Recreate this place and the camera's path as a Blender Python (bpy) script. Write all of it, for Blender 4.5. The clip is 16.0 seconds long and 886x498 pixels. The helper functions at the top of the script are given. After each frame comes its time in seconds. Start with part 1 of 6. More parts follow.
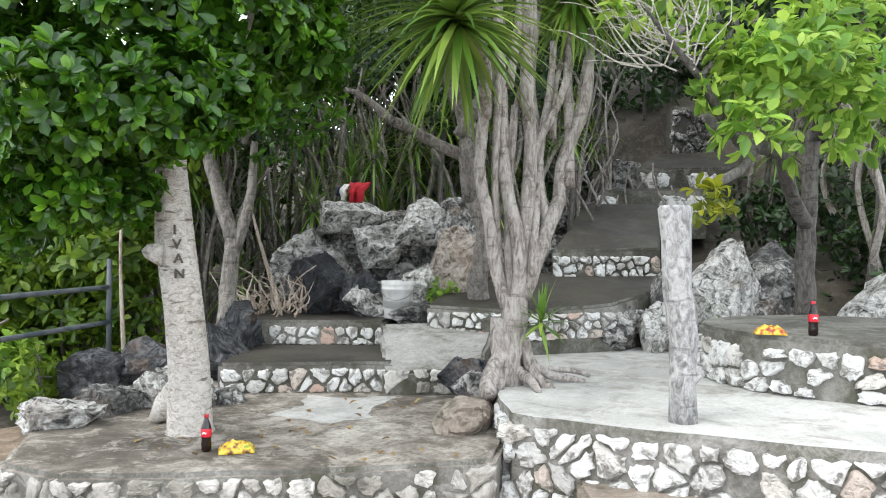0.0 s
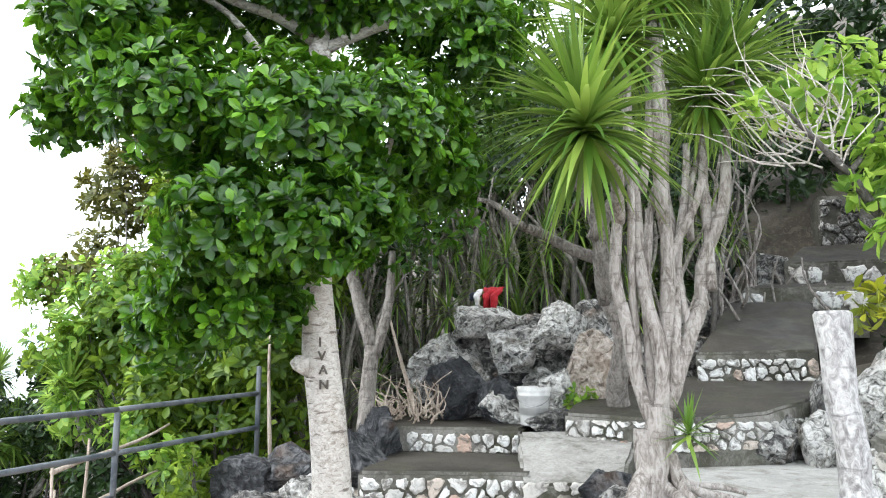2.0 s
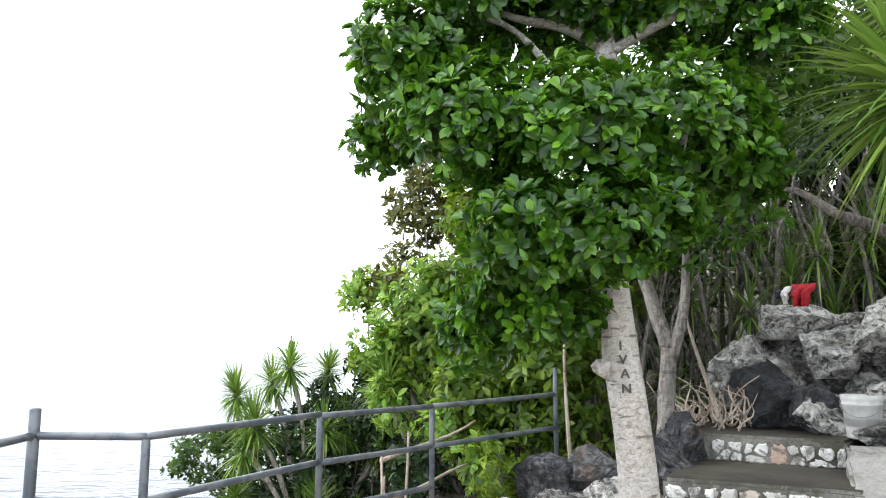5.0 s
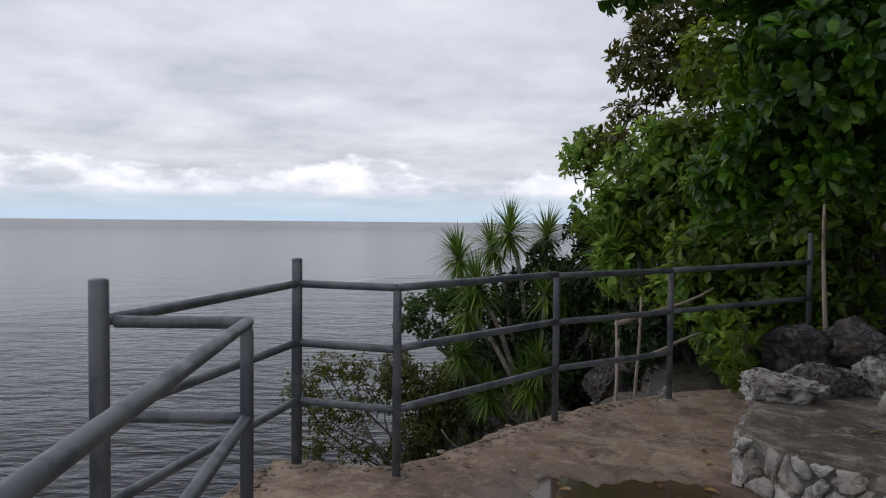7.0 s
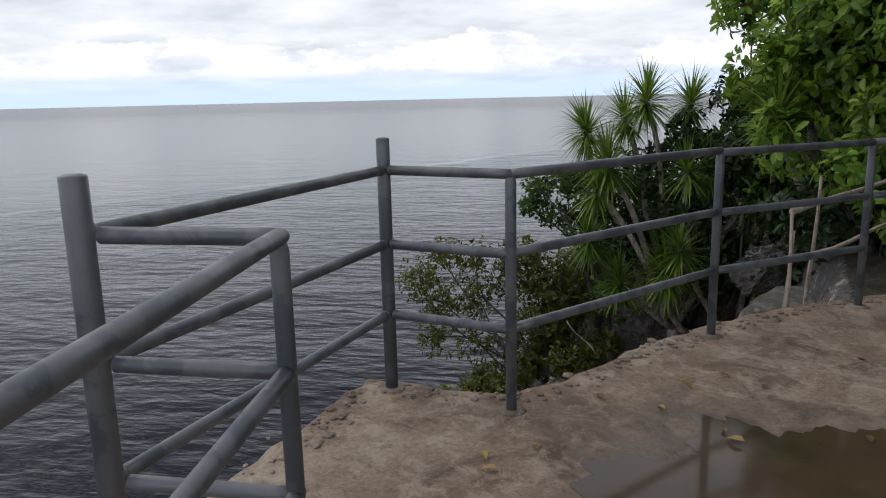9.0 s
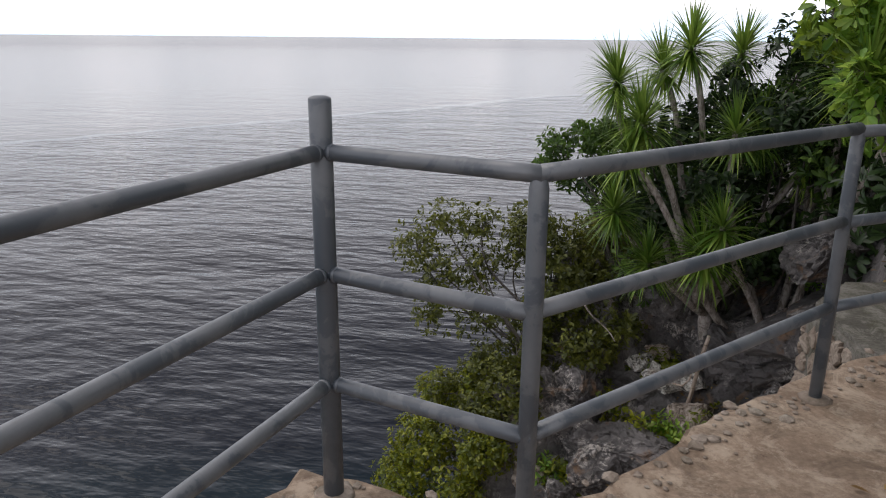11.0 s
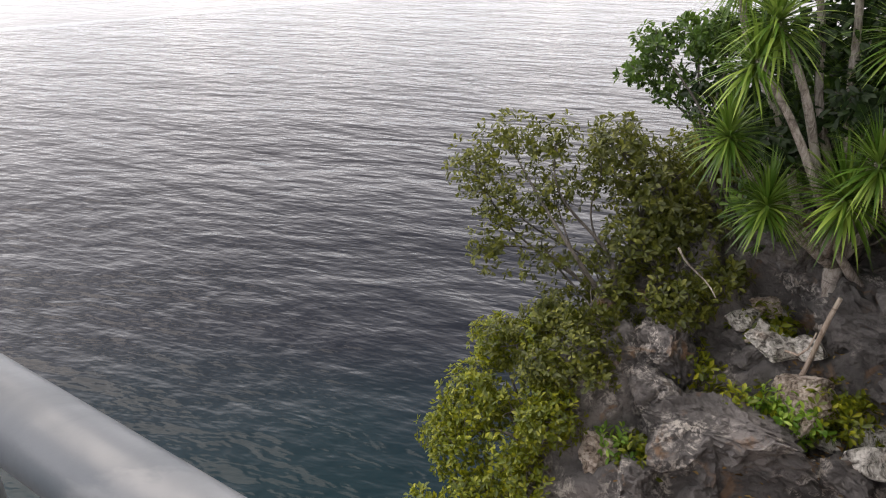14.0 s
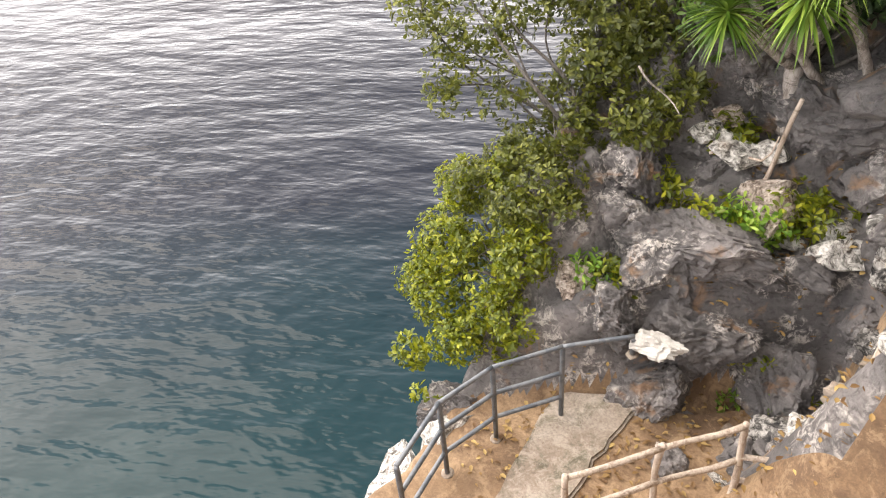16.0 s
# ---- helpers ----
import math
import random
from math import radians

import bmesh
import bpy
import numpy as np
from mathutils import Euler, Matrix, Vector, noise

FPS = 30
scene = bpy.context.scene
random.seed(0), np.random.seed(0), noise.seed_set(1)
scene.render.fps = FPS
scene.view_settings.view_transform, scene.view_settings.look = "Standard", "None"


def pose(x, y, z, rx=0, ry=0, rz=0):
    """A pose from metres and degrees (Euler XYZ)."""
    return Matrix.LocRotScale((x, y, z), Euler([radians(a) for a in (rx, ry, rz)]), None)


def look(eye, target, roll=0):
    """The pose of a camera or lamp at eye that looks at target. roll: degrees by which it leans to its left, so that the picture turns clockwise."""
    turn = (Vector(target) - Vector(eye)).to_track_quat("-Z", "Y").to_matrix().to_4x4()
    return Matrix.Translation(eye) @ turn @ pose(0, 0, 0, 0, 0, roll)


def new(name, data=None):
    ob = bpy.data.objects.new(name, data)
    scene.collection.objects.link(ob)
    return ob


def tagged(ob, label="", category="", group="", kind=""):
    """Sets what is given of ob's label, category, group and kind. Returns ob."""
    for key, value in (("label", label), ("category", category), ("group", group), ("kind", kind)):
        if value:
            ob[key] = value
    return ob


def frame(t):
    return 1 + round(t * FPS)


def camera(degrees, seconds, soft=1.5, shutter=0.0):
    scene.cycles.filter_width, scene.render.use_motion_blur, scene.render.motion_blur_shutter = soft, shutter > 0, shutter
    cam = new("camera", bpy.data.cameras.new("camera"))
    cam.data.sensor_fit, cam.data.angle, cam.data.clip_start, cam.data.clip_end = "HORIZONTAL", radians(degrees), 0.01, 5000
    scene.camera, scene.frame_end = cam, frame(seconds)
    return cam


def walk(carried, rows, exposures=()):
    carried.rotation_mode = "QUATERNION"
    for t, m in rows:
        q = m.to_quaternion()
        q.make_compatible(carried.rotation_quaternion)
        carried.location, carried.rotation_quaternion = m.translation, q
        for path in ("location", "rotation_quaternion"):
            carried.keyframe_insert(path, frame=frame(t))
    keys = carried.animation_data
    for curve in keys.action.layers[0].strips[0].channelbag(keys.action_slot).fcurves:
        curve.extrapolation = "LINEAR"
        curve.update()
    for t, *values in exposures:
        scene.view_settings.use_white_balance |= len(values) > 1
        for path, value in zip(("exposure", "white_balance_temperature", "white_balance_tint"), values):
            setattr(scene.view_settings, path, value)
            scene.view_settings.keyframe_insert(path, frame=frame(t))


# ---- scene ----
cam = camera(62.3, 16.0, soft=1.1)
PATH = [
    (0.0, pose(0.874, 1.004, 1.376, 90.32, -0.40, 4.53)),
    (0.5, pose(0.874, 0.989, 1.392, 92.90, -0.40, 6.80)),
    (1.0, pose(0.876, 0.985, 1.412, 94.50, -0.20, 9.07)),
    (1.5, pose(0.864, 0.969, 1.429, 96.60, -0.00, 12.11)),
    (2.0, pose(0.861, 0.965, 1.445, 97.90, 0.10, 14.84)),
    (2.5, pose(0.857, 0.957, 1.462, 99.87, 0.10, 16.95)),
    (3.0, pose(0.856, 0.929, 1.477, 101.98, -0.00, 19.41)),
    (3.2, pose(0.859, 0.922, 1.483, 102.68, 0.10, 20.36)),
    (5.3, pose(0.758, 0.880, 1.463, 96.23, -0.40, 39.39)),
    (5.5, pose(0.728, 0.893, 1.461, 95.02, -0.60, 41.04)),
    (6.0, pose(0.642, 0.893, 1.426, 92.43, -0.80, 44.42)),
    (6.5, pose(0.533, 0.891, 1.417, 90.49, -0.30, 49.14)),
    (7.0, pose(0.442, 0.917, 1.380, 87.76, -0.60, 52.28)),
    (7.5, pose(0.349, 1.033, 1.372, 86.30, 0.10, 57.74)),
    (8.0, pose(0.197, 1.180, 1.350, 81.69, 0.20, 62.20)),
    (8.5, pose(-0.055, 1.311, 1.333, 80.04, 0.39, 62.18)),
    (9.0, pose(-0.303, 1.474, 1.330, 78.26, 1.27, 61.72)),
    (9.2, pose(-0.419, 1.555, 1.362, 78.08, 0.29, 62.95)),
    (11.5, look((-1.705, 2.341, 1.280), (-3.404, 3.215, 0.692), 0.5)),
    (12.0, look((-1.944, 2.513, 1.257), (-3.694, 3.290, 0.679), -0.1)),
    (12.5, look((-2.183, 2.667, 1.272), (-4.003, 3.262, 0.695), -0.1)),
    (13.0, look((-2.444, 2.745, 1.279), (-4.212, 3.450, 0.666), -2.6)),
    (13.5, look((-2.615, 2.815, 1.278), (-4.313, 3.552, 0.519), -1.3)),
    (14.0, look((-2.808, 2.928, 1.246), (-4.487, 3.602, 0.400), 0.1)),
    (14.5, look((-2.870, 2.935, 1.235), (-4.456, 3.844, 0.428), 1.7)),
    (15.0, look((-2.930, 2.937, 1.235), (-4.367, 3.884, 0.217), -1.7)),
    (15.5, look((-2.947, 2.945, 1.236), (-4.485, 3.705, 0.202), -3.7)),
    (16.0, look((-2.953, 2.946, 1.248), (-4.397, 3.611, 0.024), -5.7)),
]
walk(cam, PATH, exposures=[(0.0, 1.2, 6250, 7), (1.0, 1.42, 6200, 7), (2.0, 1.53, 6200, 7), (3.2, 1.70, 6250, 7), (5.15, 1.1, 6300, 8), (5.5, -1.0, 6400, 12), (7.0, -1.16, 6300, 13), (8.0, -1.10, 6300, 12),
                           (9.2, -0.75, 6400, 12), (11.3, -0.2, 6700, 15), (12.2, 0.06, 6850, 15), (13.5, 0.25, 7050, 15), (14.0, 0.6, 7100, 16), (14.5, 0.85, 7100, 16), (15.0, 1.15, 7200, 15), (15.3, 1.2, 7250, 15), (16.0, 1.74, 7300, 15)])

# ---- world and sun ----
SUN_AZ, SUN_EL = 75.0, 55.0
world = bpy.data.worlds.new("sky")
scene.world = world
world.use_nodes = True
wn, wl = world.node_tree.nodes, world.node_tree.links
wn.clear()
w_out = wn.new("ShaderNodeOutputWorld")
w_bg = wn.new("ShaderNodeBackground")
w_sky = wn.new("ShaderNodeTexSky")
w_sky.sky_type, w_sky.sun_disc = "NISHITA", False
w_sky.sun_elevation, w_sky.sun_rotation = radians(SUN_EL), radians(SUN_AZ)
w_sky.air_density, w_sky.dust_density = 1.0, 2.0
w_tc = wn.new("ShaderNodeTexCoord")
w_sep = wn.new("ShaderNodeSeparateXYZ")
wl.new(w_tc.outputs["Generated"], w_sep.inputs[0])


def wmath(op, a, b):
    n = wn.new("ShaderNodeMath")
    n.operation = op
    for i, v in enumerate((a, b)):
        if isinstance(v, (int, float)):
            n.inputs[i].default_value = v
        else:
            wl.new(v, n.inputs[i])
    return n.outputs[0]


def wnoise(scale, detail, vec, rough=0.55):
    n = wn.new("ShaderNodeTexNoise")
    n.inputs["Scale"].default_value, n.inputs["Detail"].default_value, n.inputs["Roughness"].default_value = scale, detail, rough
    wl.new(vec, n.inputs["Vector"])
    return n.outputs["Fac"]


def wramp(fac, stops):
    n = wn.new("ShaderNodeValToRGB")
    els = n.color_ramp.elements
    while len(els) < len(stops):
        els.new(0.5)
    for e, (p, c) in zip(els, stops):
        e.position, e.color = p, (c, c, c, 1) if isinstance(c, (int, float)) else (*c, 1)
    wl.new(fac, n.inputs[0])
    return n.outputs[0]


def wmix(fac, a, b, mode="MIX"):
    n = wn.new("ShaderNodeMix")
    n.data_type, n.blend_type = "RGBA", mode
    for i, v in ((0, fac), (6, a), (7, b)):
        if isinstance(v, (int, float)):
            n.inputs[i].default_value = v
        elif isinstance(v, tuple):
            n.inputs[i].default_value = (*v, 1)
        else:
            wl.new(v, n.inputs[i])
    return n.outputs[2]


elev = wmath("MAXIMUM", w_sep.outputs[2], 0.0)
# high cloud sheet seen on a flat layer overhead
flat = wn.new("ShaderNodeCombineXYZ")
denom = wmath("ADD", elev, 0.12)
wl.new(wmath("DIVIDE", w_sep.outputs[0], denom), flat.inputs[0])
wl.new(wmath("DIVIDE", w_sep.outputs[1], denom), flat.inputs[1])
sheet = wramp(wnoise(1.3, 7, flat.outputs[0]), [(0.28, (6.4, 6.8, 7.4)), (0.45, (8.6, 8.8, 9.2)), (0.62, (10.5, 10.6, 10.9)), (0.8, (12.5, 12.5, 12.5))])
sky_soft = wmix(0.82, w_sky.outputs[0], sheet)
# cumulus bank low over the sea
bank_v = wn.new("ShaderNodeMapping")
bank_v.inputs["Scale"].default_value = (1.0, 1.0, 2.6)
wl.new(w_tc.outputs["Generated"], bank_v.inputs[0])
puff = wnoise(9.0, 8, bank_v.outputs[0], 0.6)
top = wmath("MULTIPLY", wmath("SUBTRACT", 0.128, elev), 7.0)
low = wramp(elev, [(0.028, 0.0), (0.040, 1.0)])
dens = wramp(wmath("ADD", wmath("SUBTRACT", puff, 0.5), top), [(0.42, 0.0), (0.52, 1.0)])
bank = wmath("MULTIPLY", dens, low)
puff_shade = wramp(puff, [(0.33, (6.0, 6.5, 7.5)), (0.60, (12.2, 12.2, 12.4))])
clear_low = wmix(wramp(elev, [(0.0, 1.0), (0.06, 0.0)]), sky_soft, (6.6, 8.2, 9.6))
sky_all = wmix(bank, clear_low, puff_shade)
sky_all = wmix(1.0, sky_all, wramp(elev, [(0.0, 1.0), (0.30, 1.0), (0.42, 0.8), (0.75, 0.58)]), "MULTIPLY")
wl.new(sky_all, w_bg.inputs[0])
w_bg.inputs[1].default_value = 0.19
wl.new(w_bg.outputs[0], w_out.inputs[0])

sun = new("sun", bpy.data.lights.new("sun", "SUN"))
sun.data.energy, sun.data.angle, sun.data.color = 1.3, radians(45), (1.0, 0.96, 0.9)
sa, se = radians(SUN_AZ), radians(SUN_EL)
sun_dir = Vector((-math.sin(sa) * math.cos(se), math.cos(sa) * math.cos(se) * 0.2 - 0.36, math.sin(se)))
sun.matrix_world = look(sun_dir * 30, (0, 0, 0))

# ---- materials ----


class Mat:
    """A small node builder for a principled material."""

    def __init__(self, name, rough=0.8, metal=0.0):
        self.m = bpy.data.materials.new(name)
        self.m.use_nodes = True
        self.n, self.l = self.m.node_tree.nodes, self.m.node_tree.links
        self.b = self.n["Principled BSDF"]
        self.b.inputs["Roughness"].default_value, self.b.inputs["Metallic"].default_value = rough, metal
        self.tc = self.n.new("ShaderNodeTexCoord").outputs["Object"]

    def pos(self):
        return self.n.new("ShaderNodeNewGeometry").outputs["Position"]

    def scaled(self, vec, s):
        n = self.n.new("ShaderNodeMapping")
        n.inputs["Scale"].default_value = s
        self.l.new(vec, n.inputs[0])
        return n.outputs[0]

    def noise(self, scale, detail=4, vec=None, rough=0.55, dist=0.0):
        n = self.n.new("ShaderNodeTexNoise")
        n.inputs["Scale"].default_value, n.inputs["Detail"].default_value = scale, detail
        n.inputs["Roughness"].default_value, n.inputs["Distortion"].default_value = rough, dist
        self.l.new(vec if vec is not None else self.tc, n.inputs["Vector"])
        return n.outputs["Fac"]

    def voro(self, scale, vec=None, feature="F1"):
        n = self.n.new("ShaderNodeTexVoronoi")
        n.feature = feature
        n.inputs["Scale"].default_value = scale
        self.l.new(vec if vec is not None else self.tc, n.inputs["Vector"])
        return n.outputs["Distance"]

    def ramp(self, fac, stops):
        n = self.n.new("ShaderNodeValToRGB")
        els = n.color_ramp.elements
        while len(els) < len(stops):
            els.new(0.5)
        for e, (p, c) in zip(els, stops):
            e.position, e.color = p, (c, c, c, 1) if isinstance(c, (int, float)) else (*c, 1)
        self.l.new(fac, n.inputs[0])
        return n.outputs[0]

    def mix(self, fac, a, b, mode="MIX"):
        n = self.n.new("ShaderNodeMix")
        n.data_type, n.blend_type = "RGBA", mode
        for i, v in ((0, fac), (6, a), (7, b)):
            if isinstance(v, (int, float)):
                n.inputs[i].default_value = v
            elif isinstance(v, tuple):
                n.inputs[i].default_value = (*v, 1)
            else:
                self.l.new(v, n.inputs[i])
        return n.outputs[2]

    def math(self, op, a, b=0.0):
        n = self.n.new("ShaderNodeMath")
        n.operation = op
        for i, v in enumerate((a, b)):
            if isinstance(v, (int, float)):
                n.inputs[i].default_value = v
            else:
                self.l.new(v, n.inputs[i])
        return n.outputs[0]

    def random(self):
        return self.n.new("ShaderNodeObjectInfo").outputs["Random"]

    def island(self):
        return self.n.new("ShaderNodeNewGeometry").outputs["Random Per Island"]

    def color(self, c):
        if isinstance(c, tuple):
            self.b.inputs["Base Color"].default_value = (*c, 1)
        else:
            self.l.new(c, self.b.inputs["Base Color"])
        return self

    def roughness(self, r):
        self.l.new(r, self.b.inputs["Roughness"])
        return self

    def bump(self, h, strength=0.5, dist=0.02):
        n = self.n.new("ShaderNodeBump")
        n.inputs["Strength"].default_value, n.inputs["Distance"].default_value = strength, dist
        self.l.new(h, n.inputs["Height"])
        self.l.new(n.outputs[0], self.b.inputs["Normal"])
        return self


def concrete(name, dark, mid, pale, wet=0.0, moss=(0.06, 0.06, 0.035), dirt=0.0):
    a = Mat(name, 0.9)
    p = a.pos()
    big = a.noise(0.9, 6, p, 0.6, 0.4)
    fine = a.noise(38, 6, p, 0.7)
    base = a.ramp(big, [(0.3, dark), (0.48, mid), (0.68, pale)])
    base = a.mix(a.ramp(fine, [(0.35, 0.55), (0.65, 0.0)]), base, dark, "MIX")
    grime = a.ramp(a.noise(2.6, 9, p, 0.74, 0.8), [(0.50 - dirt, 0.0), (0.64 - dirt, 0.8)])
    base = a.mix(grime, base, moss)
    flecks = a.ramp(a.noise(15, 6, p, 0.75, 0.3), [(0.60, 0.0), (0.67, 0.7)])
    base = a.mix(flecks, base, dark)
    mott = a.ramp(a.noise(5.5, 8, p, 0.78, 0.5), [(0.50, 0.0), (0.60, 0.4)])
    base = a.mix(mott, base, pale)
    chips = a.ramp(a.noise(23, 5, p, 0.7), [(0.66, 0.0), (0.71, 0.6)])
    base = a.mix(chips, base, pale)
    a.color(base)
    if wet:
        a.roughness(a.ramp(big, [(0.38, 0.5), (0.6, 0.85)]))
    a.bump(a.math("ADD", fine, a.math("MULTIPLY", a.noise(7, 5, p), 1.5)), 0.45, 0.012)
    return a


def rock(name, black, grey, white, scale=1.0, pale=0.5):
    a = Mat(name, 0.92)
    p = a.pos()
    big = a.noise(1.6 * scale, 8, p, 0.68, 0.6)
    crust = a.noise(9 * scale, 9, p, 0.72, 1.0)
    base = a.ramp(crust, [(0.38, black), (0.47, grey), (0.57, white)])
    dark = a.mix(a.ramp(big, [(pale - 0.1, 1.0), (pale + 0.08, 0.0)]), base, a.ramp(crust, [(0.35, black), (0.7, grey)]))
    pits = a.voro(26 * scale, p)
    warm = a.mix(a.ramp(a.noise(2.3 * scale, 3, p), [(0.58, 0.0), (0.75, 0.35)]), dark, (0.30, 0.17, 0.09))
    a.color(warm)
    a.bump(a.math("ADD", a.math("MULTIPLY", crust, 1.6), a.math("MULTIPLY", pits, 0.5)), 0.9, 0.05)
    return a


def cliff(name):
    a = Mat(name, 0.9)
    p = a.pos()
    tone = a.noise(1.3, 8, p, 0.66, 0.7)
    grain = a.noise(12, 9, p, 0.74, 0.6)
    pits = a.ramp(a.voro(9, a.scaled(p, (1.0, 1.0, 1.6))), [(0.05, 0.0), (0.3, 1.0)])
    base = a.ramp(tone, [(0.32, (0.08, 0.077, 0.078)), (0.50, (0.16, 0.152, 0.152)), (0.68, (0.27, 0.25, 0.245))])
    base = a.mix(a.ramp(grain, [(0.34, 0.75), (0.50, 0.0)]), base, (0.055, 0.05, 0.05))
    chalk = a.math("MULTIPLY", a.ramp(grain, [(0.49, 0.0), (0.58, 0.9)]), a.ramp(a.noise(2.1, 4, p, 0.6), [(0.52, 0.0), (0.60, 1.0)]))
    base = a.mix(chalk, base, (0.62, 0.58, 0.54))
    rust = a.ramp(a.noise(2.9, 5, p, 0.6, 0.6), [(0.58, 0.0), (0.68, 0.7)])
    base = a.mix(rust, base, (0.32, 0.19, 0.105))
    a.color(base)
    h = a.math("MULTIPLY", grain, 0.9)
    a.bump(a.math("ADD", h, a.math("MULTIPLY", pits, 0.35)), 1.0, 0.08)
    return a.m


def bark(name, dark, mid, pale, stretch=0.35, band=0.7):
    a = Mat(name, 0.9)
    p = a.pos()
    v = a.scaled(p, (1.0, 1.0, stretch))
    plates = a.noise(24, 7, v, 0.70, 1.2)
    patch = a.noise(4.5, 6, p, 0.65, 0.5)
    base = a.ramp(plates, [(0.3, dark), (0.45, mid), (0.63, pale)])
    base = a.mix(a.ramp(patch, [(0.4, 0.0), (0.62, 0.8)]), base, a.ramp(plates, [(0.3, mid), (0.55, pale)]))
    scars = a.ramp(a.noise(9, 3, a.scaled(p, (0.6, 0.6, 3.4)), 0.6), [(0.60, 0.0), (0.68, band)])
    base = a.mix(scars, base, dark)
    a.color(base)
    a.bump(a.math("ADD", plates, a.math("MULTIPLY", patch, 0.6)), 0.8, 0.02)
    return a


def leafy(name, dark, mid, pale, gloss=0.35, trans=0.35):
    a = Mat(name, gloss)
    r = a.island()
    base = a.ramp(r, [(0.0, dark), (0.55, mid), (1.0, pale)])
    base = a.mix(a.ramp(a.noise(1.7, 3, a.pos()), [(0.35, 0.55), (0.65, 0.0)]), base, dark)
    a.color(base)
    t = a.n.new("ShaderNodeBsdfTranslucent")
    a.l.new(a.mix(0.5, base, pale), t.inputs[0])
    s = a.n.new("ShaderNodeMixShader")
    s.inputs[0].default_value = trans
    a.l.new(a.b.outputs[0], s.inputs[1])
    a.l.new(t.outputs[0], s.inputs[2])
    a.l.new(s.outputs[0], a.n["Material Output"].inputs[0])
    return a


def plain(name, c, rough=0.5, metal=0.0, var=0.12, scale=20):
    a = Mat(name, rough, metal)
    lo, hi = tuple(v * (1 - var) for v in c), tuple(min(1, v * (1 + var)) for v in c)
    f = a.noise(scale, 5, a.pos(), 0.6)
    a.color(a.ramp(f, [(0.35, lo), (0.65, hi)]))
    a.bump(f, 0.15, 0.004)
    return a


M_DECK = concrete("weathered_concrete", (0.095, 0.057, 0.036), (0.31, 0.230, 0.165), (0.54, 0.45, 0.35), moss=(0.075, 0.05, 0.032))
# the deck stays wet round the puddle in an uneven stain
def soak(m, cx, cy, rx, ry):
    n, l = m.n, m.l
    p = m.scaled(m.pos(), (1 / rx, 1 / ry, 0.0))
    off = n.new("ShaderNodeVectorMath")
    off.operation = "DISTANCE"
    l.new(p, off.inputs[0])
    off.inputs[1].default_value = (cx / rx, cy / ry, 0.0)
    w = m.math("ADD", off.outputs["Value"], m.math("MULTIPLY", m.math("SUBTRACT", m.noise(2.2, 8, m.pos(), 0.68, 0.5), 0.5), 1.5))
    wet_ = m.ramp(m.math("MULTIPLY", w, 0.5), [(0.50, 0.7), (0.60, 0.4), (0.72, 0.0)])
    src = m.b.inputs["Base Color"].links[0].from_socket
    m.color(m.mix(wet_, src, (0.060, 0.036, 0.022)))
    m.roughness(m.ramp(wet_, [(0.0, 0.9), (0.8, 0.35)]))
    return m


M_DECK = soak(M_DECK, -1.42, 3.52, 0.80, 0.74).m
M_PATIO = concrete("stained_patio_concrete", (0.065, 0.053, 0.041), (0.28, 0.245, 0.205), (0.62, 0.57, 0.50), moss=(0.06, 0.047, 0.032), dirt=0.06).m
M_PALE = concrete("pale_concrete", (0.30, 0.29, 0.27), (0.50, 0.49, 0.465), (0.62, 0.61, 0.58), moss=(0.22, 0.20, 0.17)).m
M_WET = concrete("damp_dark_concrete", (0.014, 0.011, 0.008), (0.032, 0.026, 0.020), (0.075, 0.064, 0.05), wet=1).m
M_CEM = concrete("grey_cement", (0.16, 0.15, 0.135), (0.31, 0.295, 0.275), (0.47, 0.455, 0.43)).m
M_MORTAR = concrete("mossy_mortar", (0.03, 0.028, 0.021), (0.12, 0.112, 0.095), (0.32, 0.305, 0.275), dirt=0.03).m
M_JOINT = concrete("stained_mortar", (0.045, 0.041, 0.034), (0.21, 0.197, 0.175), (0.46, 0.44, 0.41), dirt=0.04).m
M_RUB = concrete("rubble_edge", (0.10, 0.075, 0.055), (0.25, 0.20, 0.16), (0.45, 0.40, 0.34)).m
M_ROCK = rock("grey_limestone", (0.020, 0.020, 0.022), (0.15, 0.143, 0.133), (0.66, 0.64, 0.61), 1.3, 0.49).m
M_TAN = rock("tan_limestone", (0.10, 0.075, 0.06), (0.36, 0.295, 0.245), (0.60, 0.53, 0.47), 1.1, 0.36).m
M_BLACK = rock("black_limestone", (0.012, 0.013, 0.016), (0.045, 0.047, 0.052), (0.16, 0.16, 0.165), 1.0, 0.5).m
M_WHITE = rock("white_limestone", (0.05, 0.048, 0.045), (0.40, 0.385, 0.355), (0.78, 0.76, 0.73), 1.4, 0.38).m
M_CLIFF = cliff("cliff_limestone")
M_SOIL = concrete("leaf_strewn_soil", (0.07, 0.042, 0.024), (0.20, 0.125, 0.07), (0.40, 0.28, 0.17), moss=(0.085, 0.05, 0.03)).m
# upper slope floor: the shade under the trees is put into this dark brown
M_HILL = concrete("shade_toned_forest_floor", (0.018, 0.014, 0.01), (0.055, 0.044, 0.032), (0.15, 0.13, 0.105)).m

